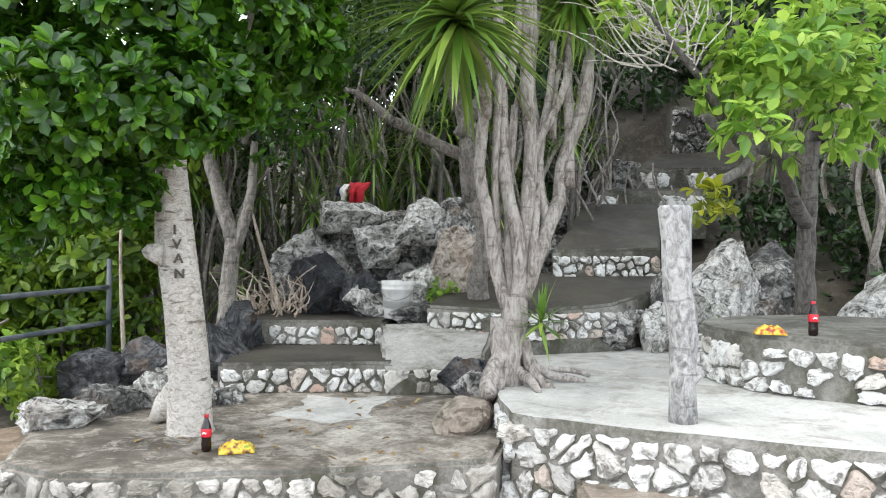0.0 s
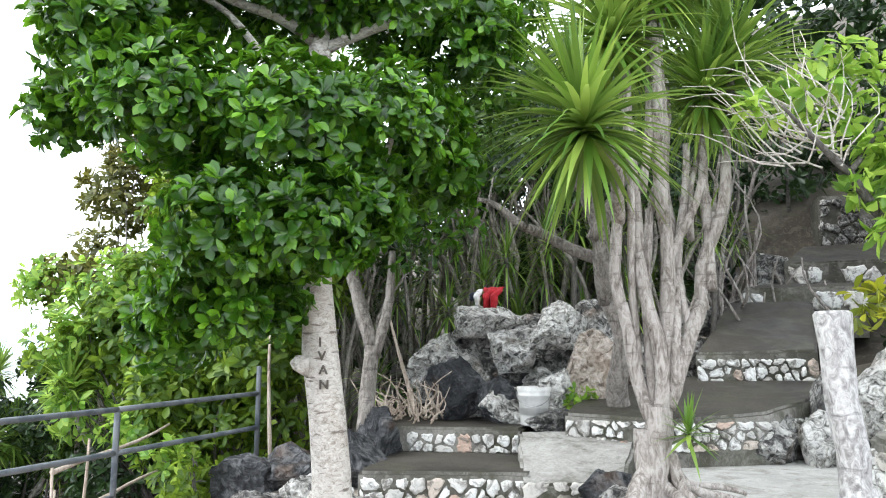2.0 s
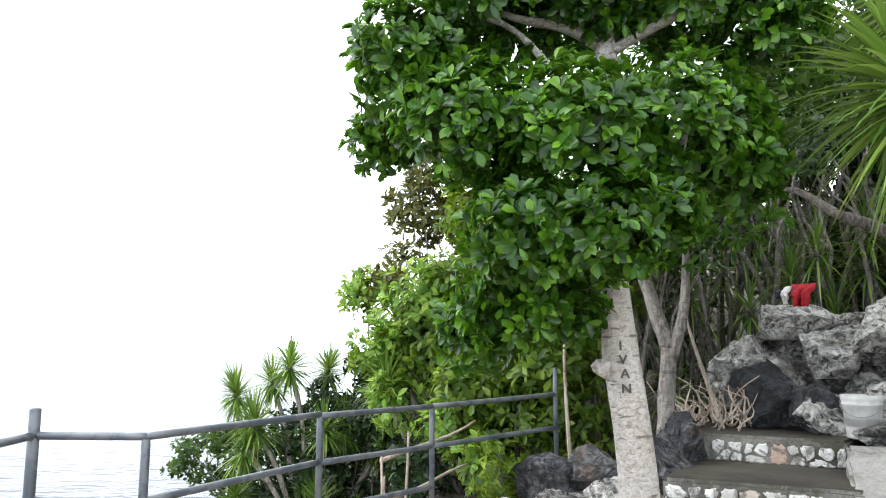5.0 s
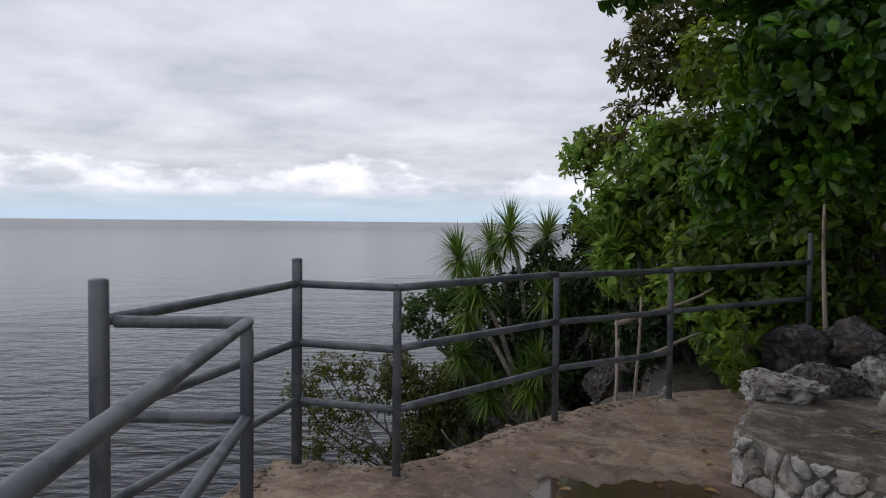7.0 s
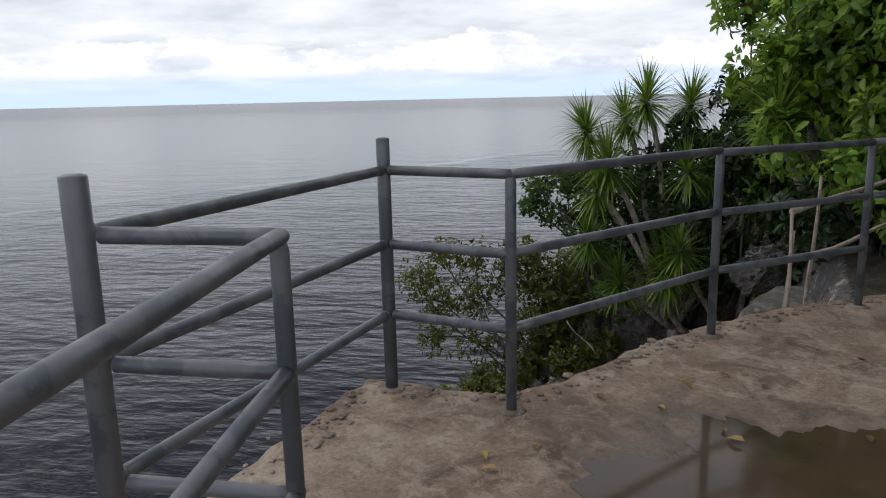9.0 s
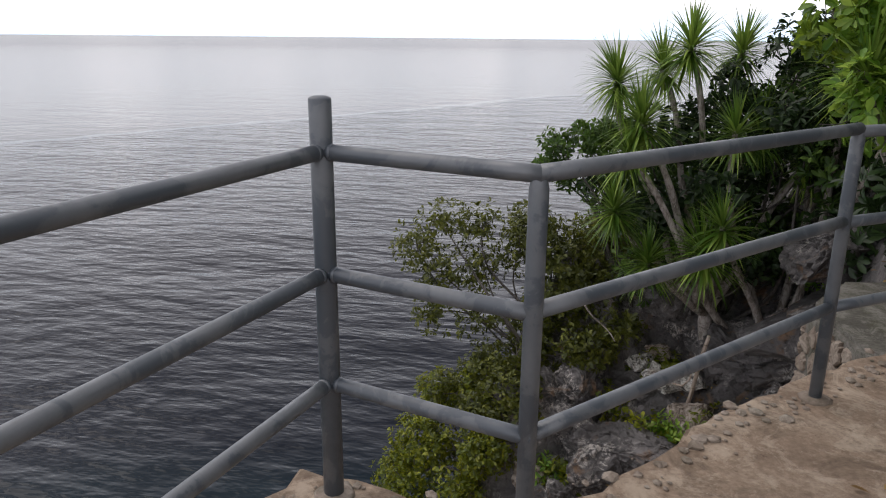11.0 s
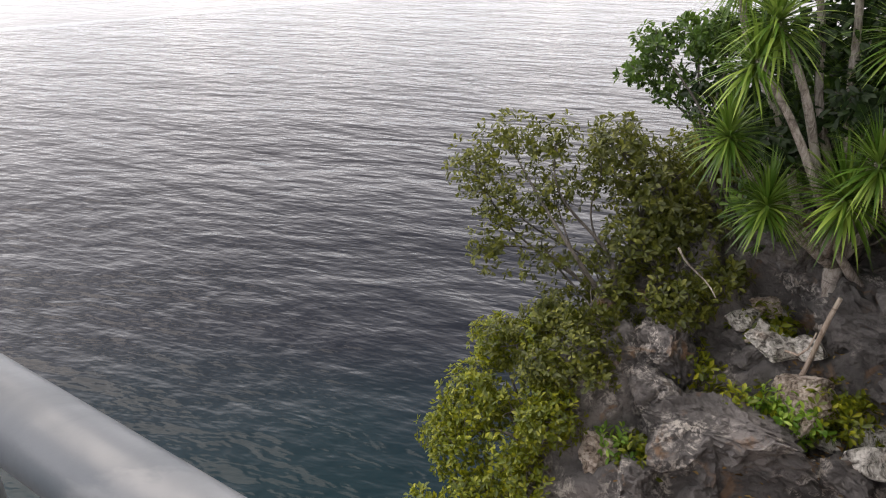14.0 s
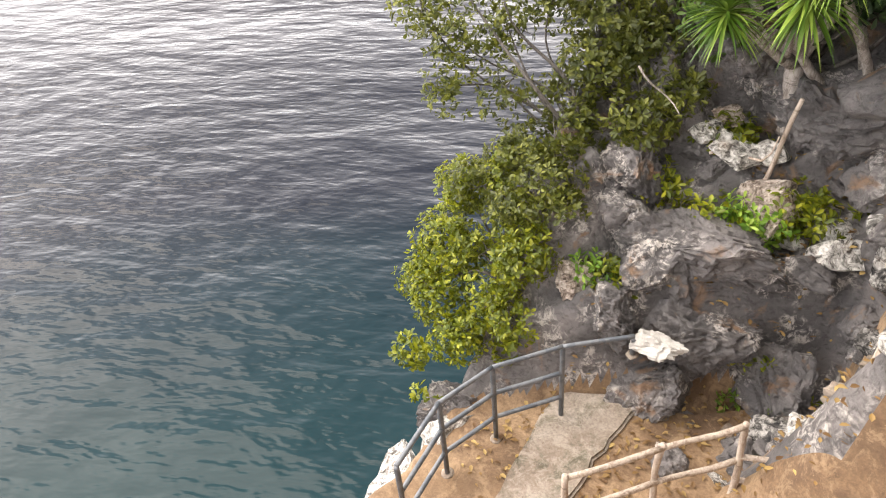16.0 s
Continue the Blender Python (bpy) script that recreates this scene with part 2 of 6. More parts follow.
a = Mat("masonry_stone", 0.88)
r = a.random()
st = a.ramp(r, [(0.0, (0.50, 0.48, 0.45)), (0.25, (0.74, 0.725, 0.70)), (0.8, (0.84, 0.83, 0.81)), (0.93, (0.62, 0.57, 0.51)), (1.0, (0.55, 0.38, 0.30))])
sp = a.pos()
st = a.mix(a.ramp(a.noise(11, 8, sp, 0.7, 0.8), [(0.50, 0.0), (0.60, 0.85)]), st, (0.16, 0.145, 0.125))
a.color(st)
a.bump(a.math("ADD", a.noise(24, 7, sp, 0.7), a.noise(9, 5, sp, 0.6)), 1.0, 0.03)
M_STONE = a.m
a = Mat("dull_masonry_stone", 0.88)
r = a.random()
sp = a.pos()
st = a.ramp(r, [(0.0, (0.26, 0.24, 0.205)), (0.5, (0.45, 0.42, 0.38)), (1.0, (0.66, 0.63, 0.59))])
st = a.mix(a.ramp(a.noise(9, 8, sp, 0.7, 0.8), [(0.46, 0.0), (0.64, 0.85)]), st, (0.11, 0.10, 0.085))
a.color(st)
a.bump(a.noise(24, 7, sp, 0.7), 0.7, 0.02)
M_STONE2 = a.m

M_BARK1 = bark("pale_smooth_bark", (0.12, 0.09, 0.068), (0.42, 0.375, 0.325), (0.64, 0.605, 0.56), 1.6, 0.85).m
M_BARK2 = bark("grey_flaky_bark", (0.04, 0.029, 0.023), (0.19, 0.160, 0.138), (0.44, 0.40, 0.37), 0.32, 0.45).m
# darker copy of the flaky grey bark: the thicket's shade is in its colour
M_BARK4 = bark("shade_toned_grey_bark", (0.028, 0.023, 0.019), (0.125, 0.108, 0.094), (0.31, 0.28, 0.252), 0.4, 0.5).m
M_BARK3 = bark("dark_bark", (0.02, 0.017, 0.015), (0.055, 0.048, 0.042), (0.14, 0.128, 0.116)).m
M_DEAD = bark("bleached_dead_wood", (0.07, 0.065, 0.064), (0.21, 0.20, 0.197), (0.48, 0.47, 0.46), 0.55, 0.5).m

M_LEAF1 = leafy("glossy_green_leaf", (0.010, 0.040, 0.003), (0.048, 0.150, 0.008), (0.19, 0.40, 0.022), 0.34, 0.32).m
M_LIME = leafy("lime_green_leaf", (0.035, 0.115, 0.011), (0.21, 0.41, 0.042), (0.56, 0.73, 0.14), 0.42, 0.5).m
M_LEAF2 = leafy("dull_green_leaf", (0.02, 0.05, 0.010), (0.065, 0.14, 0.022), (0.17, 0.28, 0.045), 0.48, 0.38).m
M_LEAFY = leafy("yellow_green_leaf", (0.035, 0.06, 0.005), (0.17, 0.22, 0.013), (0.46, 0.46, 0.03), 0.45, 0.4).m
M_OLIVE = leafy("olive_green_leaf", (0.028, 0.040, 0.007), (0.105, 0.128, 0.017), (0.25, 0.26, 0.04), 0.48, 0.38).m
M_LEAFB = leafy("olive_brown_leaf", (0.05, 0.06, 0.012), (0.13, 0.145, 0.03), (0.27, 0.25, 0.06), 0.5, 0.38).m
M_LEAF4 = leafy("mid_green_leaf", (0.03, 0.075, 0.008), (0.13, 0.23, 0.020), (0.36, 0.48, 0.05), 0.45, 0.5).m
# shade inside the woodland and thickets is put into this dark leaf green
M_SHADE = leafy("shade_dark_forest_leaf", (0.008, 0.022, 0.006), (0.02, 0.05, 0.011), (0.05, 0.10, 0.022), 0.5, 0.25).m
M_SPIKE = leafy("dragon_tree_leaf", (0.034, 0.092, 0.012), (0.135, 0.265, 0.030), (0.42, 0.56, 0.11), 0.36, 0.32).m
M_DRY = leafy("dry_leaf", (0.10, 0.05, 0.02), (0.28, 0.17, 0.06), (0.55, 0.40, 0.15), 0.7, 0.2).m

a = Mat("blue_grey_paint", 0.38)
sp = a.pos()
pc = a.ramp(a.noise(2.2, 5, sp, 0.6), [(0.3, (0.046, 0.059, 0.075)), (0.7, (0.066, 0.081, 0.099))])
worn = a.ramp(a.noise(6, 7, sp, 0.62, 0.5), [(0.47, 0.03), (0.50, 0.20), (0.62, 0.30)])
a.color(a.mix(worn, pc, (0.30, 0.305, 0.31)))
a.b.inputs["Specular IOR Level"].default_value = 0.85
a.roughness(a.ramp(a.noise(7, 6, sp, 0.65, 0.6), [(0.42, 0.38), (0.56, 0.56)]))
a.bump(a.noise(60, 4, sp), 0.12, 0.003)
M_PAINT = a.m

# a calm slick crosses the sea beyond this line (normal x, normal y, offset)
SLK = (-0.93, -0.30, -90.0)
# sea water: dark deep water that turns teal over the shallows at the cliff foot
a = Mat("sea_water", 0.1)
sp = a.pos()
sx = a.n.new("ShaderNodeSeparateXYZ")
a.l.new(sp, sx.inputs[0])
shore = a.math("ADD", a.math("MULTIPLY", sx.outputs[0], 0.9), a.math("MULTIPLY", sx.outputs[1], -0.35))
shore = a.math("ADD", shore, a.math("MULTIPLY", a.noise(0.12, 4, sp), 8.0))
deep = a.ramp(a.math("DIVIDE", a.math("ADD", shore, 60.0), 60.0), [(0.35, (0.004, 0.005, 0.011)), (0.66, (0.004, 0.007, 0.014)), (0.76, (0.002, 0.013, 0.020)), (0.90, (0.0015, 0.022, 0.026))])
a.color(deep)
a.b.inputs["IOR"].default_value = 1.33
a.b.inputs["Specular IOR Level"].default_value = 0.23
sv = a.n.new("ShaderNodeMapping")
sr = a.n.new("ShaderNodeMapping")
sr.inputs["Rotation"].default_value = (0, 0, radians(40))
a.l.new(sp, sr.inputs[0])
sv.inputs["Scale"].default_value = (1.0, 0.42, 1.0)
a.l.new(sr.outputs[0], sv.inputs[0])
w1 = a.noise(1.05, 3, sv.outputs[0], 0.45, 0.15)
w2 = a.noise(3.0, 2, sv.outputs[0], 0.5, 0.1)
w3 = a.noise(0.16, 3, sv.outputs[0], 0.5, 0.3)
wv = a.math("ADD", a.math("ADD", a.math("MULTIPLY", w1, 1.0), a.math("MULTIPLY", w2, 0.18)), a.math("MULTIPLY", w3, 2.2))
slick = a.math("ADD", a.math("MULTIPLY", sx.outputs[0], SLK[0]), a.math("MULTIPLY", sx.outputs[1], SLK[1]))
slick = a.math("ADD", slick, a.math("MULTIPLY", a.noise(0.05, 3, sp), 14.0))
calm = a.ramp(a.math("DIVIDE", a.math("ADD", slick, SLK[2]), 40.0), [(0.45, 1.0), (0.5, 0.22), (0.62, 0.38)])
foam = a.ramp(a.math("DIVIDE", a.math("ADD", slick, SLK[2]), 40.0), [(0.465, 0.0), (0.482, 0.5), (0.50, 0.0)])
a.color(a.mix(a.math("MULTIPLY", foam, a.noise(0.3, 5, sp, 0.65)), deep, (0.6, 0.61, 0.62)))
a.bump(a.math("MULTIPLY", wv, calm), 1.0, 0.2)
far = a.n.new("ShaderNodeVectorMath")
far.operation = "LENGTH"
a.l.new(sp, far.inputs[0])
a.roughness(a.ramp(a.math("DIVIDE", far.outputs["Value"], 1000.0), [(0.02, 0.15), (0.08, 0.15), (0.3, 0.18), (1.0, 0.24)]))
M_SEA = a.m

M_RED = plain("red_cloth", (0.40, 0.012, 0.022), 0.9, 0, 0.3)
M_RED = M_RED.m
M_WCLOTH = plain("white_cloth", (0.7, 0.69, 0.68), 0.9).m
M_BUCKET = plain("scuffed_white_plastic", (0.62, 0.61, 0.59), 0.45, 0, 0.15, 9).m
M_COLA = plain("dark_cola", (0.012, 0.006, 0.005), 0.08).m
M_LABEL = plain("red_label", (0.55, 0.015, 0.03), 0.35).m
M_LABELW = plain("white_label_mark", (0.8, 0.78, 0.76), 0.4).m
M_CAP = plain("red_cap", (0.45, 0.02, 0.025), 0.4).m
a = Mat("yellow_wrapper", 0.25)
a.color(a.ramp(a.noise(26, 2, a.pos(), 0.5), [(0.36, (0.10, 0.05, 0.02)), (0.45, (0.45, 0.26, 0.02)), (0.56, (0.62, 0.46, 0.05)), (0.68, (0.25, 0.32, 0.04))]))
M_BAGY = a.m
a = Mat("orange_wrapper", 0.25)
a.color(a.ramp(a.noise(26, 2, a.pos(), 0.5), [(0.36, (0.30, 0.05, 0.02)), (0.46, (0.55, 0.22, 0.02)), (0.58, (0.62, 0.46, 0.05)), (0.70, (0.20, 0.30, 0.04))]))
M_BAGO = a.m
M_INK = plain("carved_bark_letter", (0.085, 0.072, 0.06), 0.9).m
M_WOODP = bark("weathered_pole", (0.15, 0.11, 0.08), (0.32, 0.25, 0.20), (0.50, 0.43, 0.36), 0.2).m
M_NAVY = plain("dark_blue_cloth", (0.03, 0.035, 0.06), 0.9).m

# ---- builders ----


def obj(name, mesh, mat=None, parent=None, label="", smooth=False):
    ob = new(name, mesh)
    if mat is not None and not mesh.materials:
        mesh.materials.append(mat)
    if smooth:
        mesh.polygons.foreach_set("use_smooth", [True] * len(mesh.polygons))
    if parent is not None:
        ob.parent = parent
    if label:
        ob["label"] = label
    return ob


def part(name, bm, mat, parent=None, label="", smooth=False):
    me = bpy.data.meshes.new(name)
    bm.to_mesh(me)
    bm.free()
    ob = obj(name, me, mat, parent, label, smooth)
    for f in me.polygons:
        if len(f.vertices) > 4:
            f.use_smooth = False
    return ob


def arrays(name, verts, faces, mat, parent=None, label="", smooth=False):
    """A mesh object out of numpy arrays: verts (n, 3) and faces (m, k)."""
    verts, faces = np.asarray(verts, np.float32), np.asarray(faces, np.int32)
    me = bpy.data.meshes.new(name)
    k = faces.shape[1]
    me.vertices.add(len(verts))
    me.vertices.foreach_set("co", verts.ravel())
    me.loops.add(faces.size)
    me.loops.foreach_set("vertex_index", faces.ravel())
    me.polygons.add(len(faces))
    me.polygons.foreach_set("loop_start", np.arange(0, faces.size, k, dtype=np.int32))
    me.update(calc_edges=True)
    me.validate()
    return obj(name, me, mat, parent, label, smooth)


def tube(points, radii, sides=10, wobble=0.0, seed=0, cap=True):
    """Verts and quads of a tube along points; radii one for each point."""
    rng = np.random.default_rng(seed)
    pts = [Vector(p) for p in points]
    verts, faces = [], []
    side = None
    for i, p in enumerate(pts):
        d = (pts[min(i + 1, len(pts) - 1)] - pts[max(i - 1, 0)]).normalized()
        if side is None:
            side = d.orthogonal().normalized()
        side = (side - d * side.dot(d)).normalized()
        up = d.cross(side)
        for k in range(sides):
            ang = 2 * math.pi * k / sides
            rr = radii[i] * (1 + wobble * rng.uniform(-1, 1))
            verts.append(p + side * math.cos(ang) * rr + up * math.sin(ang) * rr)
    n = len(pts)
    for i in range(n - 1):
        for k in range(sides):
            k2 = (k + 1) % sides
            faces.append((i * sides + k, i * sides + k2, (i + 1) * sides + k2, (i + 1) * sides + k))
    if cap:
        for base, order in ((0, -1), ((n - 1) * sides, 1)):
            c = len(verts)
            verts.append(pts[0] if base == 0 else pts[-1])
            for k in range(sides):
                q = (base + k, base + (k + 1) % sides)
                faces.append((q[0], q[1], c, c) if order == 1 else (q[1], q[0], c, c))
    return verts, faces


def add_tube(bm, points, radii, sides=10, wobble=0.0, seed=0):
    vs, fs = tube(points, radii, sides, wobble, seed)
    made = [bm.verts.new(v) for v in vs]
    for f in fs:
        ids = list(dict.fromkeys(f))
        try:
            bm.faces.new([made[i] for i in ids])
        except ValueError:
            pass


def bent(p0, p1, n=6, sag=0.1, seed=0):
    """Points of a gently crooked line from p0 to p1."""
    rng = random.Random(seed)
    p0, p1 = Vector(p0), Vector(p1)
    d = p1 - p0
    a1 = d.orthogonal().normalized()
    a2 = d.normalized().cross(a1)
    b = [rng.uniform(-1, 1) for _ in range(4)]
    out = []
    for i in range(n):
        s = i / (n - 1)
        w = math.sin(math.pi * s) * sag * d.length
        w2 = math.sin(2 * math.pi * s) * sag * 0.5 * d.length
        out.append(p0 + d * s + a1 * (w * b[0] + w2 * b[1]) + a2 * (w * b[2] + w2 * b[3]))
    return out


def taper(n, r0, r1):
    return [r0 + (r1 - r0) * i / (n - 1) for i in range(n)]


def slab_mesh(poly, z0, z1, jag=0.0, step=0.12, seed=3, tilt=None, bevel=0.02):
    """A slab with a slightly uneven outline: poly is a list of (x, y); tilt gives the top's height at (x, y)."""
    rng = random.Random(seed)
    ring = []
    for (ax, ay), (bx, by) in zip(poly, poly[1:] + poly[:1]):
        n = max(1, int(math.hypot(bx - ax, by - ay) / step))
        for i in range(n):
            s = i / n
            ring.append((ax + (bx - ax) * s + rng.uniform(-jag, jag), ay + (by - ay) * s + rng.uniform(-jag, jag)))
    bm = bmesh.new()
    hi = [bm.verts.new((x, y, (tilt(x, y) if tilt else z1))) for x, y in ring]
    topf = bm.faces.new(hi)
    if topf.normal.z == 0:
        bm.normal_update()
    low = [bm.verts.new((x, y, z0)) for x, y in ring]
    n = len(ring)
    for i in range(n):
        bm.faces.new((hi[i], low[i], low[(i + 1) % n], hi[(i + 1) % n]))
    bm.faces.new(low[::-1])
    bmesh.ops.recalc_face_normals(bm, faces=bm.faces)
    if bevel:
        edges = [e for e in bm.edges if e.verts[0] in hi and e.verts[1] in hi]
        edges = [e for e in bm.edges if len(e.link_faces) == 2 and topf in e.link_faces]
        bmesh.ops.bevel(bm, geom=edges, offset=bevel, segments=2, affect="EDGES")
    bmesh.ops.triangulate(bm, faces=[f for f in bm.faces if len(f.verts) > 4])
    return bm


def boulder_mesh(name, size, seed, mat, rough=0.35, cuts=4, sharp=1.0):
    """A craggy boulder whose base sits at z = 0."""
    bm = bmesh.new()
    bmesh.ops.create_icosphere(bm, subdivisions=cuts, radius=1.0)
    off = Vector((seed * 7.3, seed * 3.1, seed * 5.7))
    rnd = random.Random(seed * 13 + 1)
    cutsn = []
    for _ in range(22):
        c_ = Vector((rnd.gauss(0, 1), rnd.gauss(0, 1), rnd.gauss(0, 1))).normalized()
        cutsn.append((c_, rnd.uniform(0.52, 0.9)))
    for v in bm.verts:
        d = v.co.normalized()
        p = d * 1.08
        for c_, h_ in cutsn:
            over = p.dot(c_) - h_
            if over > 0:
                p -= c_ * over * 0.985
        n1 = noise.noise(d * 1.5 + off)
        n2 = abs(noise.noise(d * 3.1 + off * 1.7))
        n3 = abs(noise.noise(d * 7.5 + off * 0.6))
        n4 = noise.noise(d * 17 + off)
        k = 1 + rough * (0.30 * n1 - 0.40 * sharp * n2 + 0.16) - rough * 0.30 * sharp * n3 + rough * 0.14 * n4 + rough * 0.10 * abs(noise.noise(d * 31 + off))
        v.co = Vector((p.x * k * size[0], p.y * k * size[1], p.z * k * size[2]))
    low = -size[2] * 0.55
    for v in bm.verts:
        if v.co.z < low:
            v.co.z = low
        v.co.z -= low
    me = bpy.data.meshes.new(name)
    bm.to_mesh(me)
    bm.free()
    me.materials.append(mat)
    me.polygons.foreach_set("use_smooth", [False] * len(me.polygons))
    return me


def boulder(name, at, size, seed, mat, label, rz=0.0, rough=0.35, cuts=4, category="boulder", group=""):
    ob = new(name, boulder_mesh(name, size, seed, mat, rough, cuts))
    ob.matrix_world = pose(*at, 0, 0, rz)
    return tagged(ob, label, category, group)


# stones of rubble masonry: every stone is one cell of a jittered mosaic, pulled in from its joints and swelling out of the wall
def clip_cell(poly, mx, mz, nx_, nz_):
    out = []
    for (ax, az), (bx, bz) in zip(poly, poly[1:] + poly[:1]):
        da, db = (ax - mx) * nx_ + (az - mz) * nz_, (bx - mx) * nx_ + (bz - mz) * nz_
        if da <= 0:
            out.append((ax, az))
        if da * db < 0:
            k = da / (da - db)
            out.append((ax + (bx - ax) * k, az + (bz - az) * k))
    return out


def stone_mesh(poly, proud, rng, mat, joint):
    """poly: outline round (0, 0) in x and z; y points out of the wall."""
    soft = []
    n = len(poly)
    for i in range(n):
        (ax, az), (bx, bz), (cx_, cz_) = poly[i - 1], poly[i], poly[(i + 1) % n]
        for k, (ox, oz) in ((0.22, (ax, az)), (0.22, (cx_, cz_))):
            soft.append((bx + (ox - bx) * k, bz + (oz - bz) * k))
    shrink = rng.choice((1.05, 1.03, 1.0, 0.92))
    full = []
    for (ax, az), (bx, bz) in zip(soft, soft[1:] + soft[:1]):
        d = math.hypot(bx - ax, bz - az)
        full.append((ax, az))
        if d > 0.03:
            full.append(((ax + bx) / 2 + rng.uniform(-0.11, 0.09) * d, (az + bz) / 2 + rng.uniform(-0.11, 0.09) * d))
    soft = full
    ring = []
    for x, z in soft:
        ln = math.hypot(x, z) + 1e-6
        k = max(0.3, 1 - joint * rng.uniform(0.4, 1.9) / ln) * rng.uniform(0.84, 1.06) * shrink
        ring.append((x * k, z * k))
    bm = bmesh.new()
    rows = []
    for sc, y, jit in ((1.0, -0.8, 0.0), (1.0, 0.3, 0.12), (0.86, 0.85, 0.14), (0.5, 0.95, 0.12)):
        rows.append([bm.verts.new((x * sc, (y + rng.uniform(-jit, jit)) * proud, z * sc)) for x, z in ring])
    n = len(ring)
    for r0, r1 in zip(rows, rows[1:]):
        for k in range(n):
            bm.faces.new((r0[k], r0[(k + 1) % n], r1[(k + 1) % n], r1[k]))
    c = bm.verts.new((0, proud * rng.uniform(0.88, 1.05), 0))
    for k in range(n):
        bm.faces.new((rows[-1][k], rows[-1][(k + 1) % n], c))
    bmesh.ops.recalc_face_normals(bm, faces=bm.faces)
    me = bpy.data.meshes.new("stone")
    bm.to_mesh(me)
    bm.free()
    me.materials.append(mat)
    return me


STONES, STONES2 = M_STONE, M_STONE2


def face_stones(owner, line, z0, z1, rows, width, seed, mat, proud=0.035, top_of=None, fill=0.95, joint=0.008):
    """Rubble stones along the outer face of a wall; line runs with the outside on its right hand."""
    rng = random.Random(seed)
    seg = [(Vector((*p, 0)), Vector((*q, 0))) for p, q in zip(line, line[1:])]
    total = sum((q - p).length for p, q in seg)
    hh = (z1 - z0) / rows
    cols = max(2, round(total / width))
    sites = []
    for r_ in range(rows):
        for c_ in range(cols):
            if rng.random() < 0.12:
                continue
            sites.append(((c_ + 0.5 * (r_ % 2) + rng.uniform(-0.46, 0.46) + 0.25) * total / cols, z0 + (r_ + 0.5 + rng.uniform(-0.42, 0.42)) * hh))
    for i, (sx_, sz_) in enumerate(sites):
        poly = [(max(0, sx_ - 2 * width), z0), (min(total, sx_ + 2 * width), z0), (min(total, sx_ + 2 * width), z1), (max(0, sx_ - 2 * width), z1)]
        for j, (ox, oz) in enumerate(sites):
            if j != i and abs(ox - sx_) < 4 * width and poly:
                poly = clip_cell(poly, (ox + sx_) / 2, (oz + sz_) / 2, ox - sx_, oz - sz_)
        if len(poly) < 3 or rng.random() > fill:
            continue
        mx, mz = sum(p[0] for p in poly) / len(poly), sum(p[1] for p in poly) / len(poly)
        if not 0 < mx < total:
            continue
        run = mx
        for p, q in seg:
            if run <= (q - p).length:
                break
            run -= (q - p).length
        d = (q - p).normalized()
        out = Vector((d.y, -d.x, 0))
        st = new("stone", stone_mesh([(x - mx, z - mz) for x, z in poly], proud * rng.uniform(0.7, 1.4), rng, mat, joint))
        m = Matrix((d, out, Vector((0, 0, 1)))).transposed().to_4x4()
        m.translation = p + d * run + Vector((0, 0, mz))
        st.parent = owner
        st.matrix_world = m


def leaf_cloud(name, centers, normals, size, mat, parent=None, label="", per=7, spread=0.9, aspect=0.42, seed=0, droop=0.0, kind="", blunt=True):
    """Rosettes of folded leaves: per leaves round each centre, opened towards the normal."""
    rng = np.random.default_rng(seed)
    C, N = np.asarray(centers, float), np.asarray(normals, float)
    N /= np.linalg.norm(N, axis=1, keepdims=True) + 1e-9
    n = len(C) * per
    C, N = np.repeat(C, per, 0), np.repeat(N, per, 0)
    R = rng.normal(size=(n, 3))
    R -= N * np.sum(R * N, 1, keepdims=True)
    R /= np.linalg.norm(R, axis=1, keepdims=True) + 1e-9
    lift = rng.uniform(0.15, 1.0, (n, 1))
    D = R * spread + N * lift
    D[:, 2] -= droop
    D /= np.linalg.norm(D, axis=1, keepdims=True)
    W = np.cross(D, N)
    W /= np.linalg.norm(W, axis=1, keepdims=True) + 1e-9
    U = np.cross(W, D)
    L = size * rng.uniform(0.6, 1.25, (n, 1))
    B = C + D * L * 0.12
    wd = L * aspect * rng.uniform(0.8, 1.15, (n, 1))
    bend = rng.uniform(-0.25, 0.04, (n, 1))
    w1, w2 = (0.40, 0.46) if blunt else (0.5, 0.36)
    m1, m2 = B + D * L * 0.42 + U * L * bend * 0.15, B + D * L * (0.75 if blunt else 0.74) + U * L * bend * 0.55
    tip = B + D * L + U * L * bend
    fold = U * wd * 0.2
    V = np.stack([B, m1 - W * wd * w1 + fold, m1, m1 + W * wd * w1 + fold, m2 - W * wd * w2 + fold, m2, m2 + W * wd * w2 + fold, tip], 1).reshape(-1, 3)
    i = np.arange(n)[:, None] * 8
    tri = [(0, 2, 1), (0, 3, 2), (1, 2, 5), (1, 5, 4), (2, 3, 6), (2, 6, 5), (4, 5, 7), (5, 6, 7)]
    Fc = np.concatenate([i + np.array([t_]) for t_ in tri], 0)
    return arrays(name, V, Fc, mat, parent, label, True)


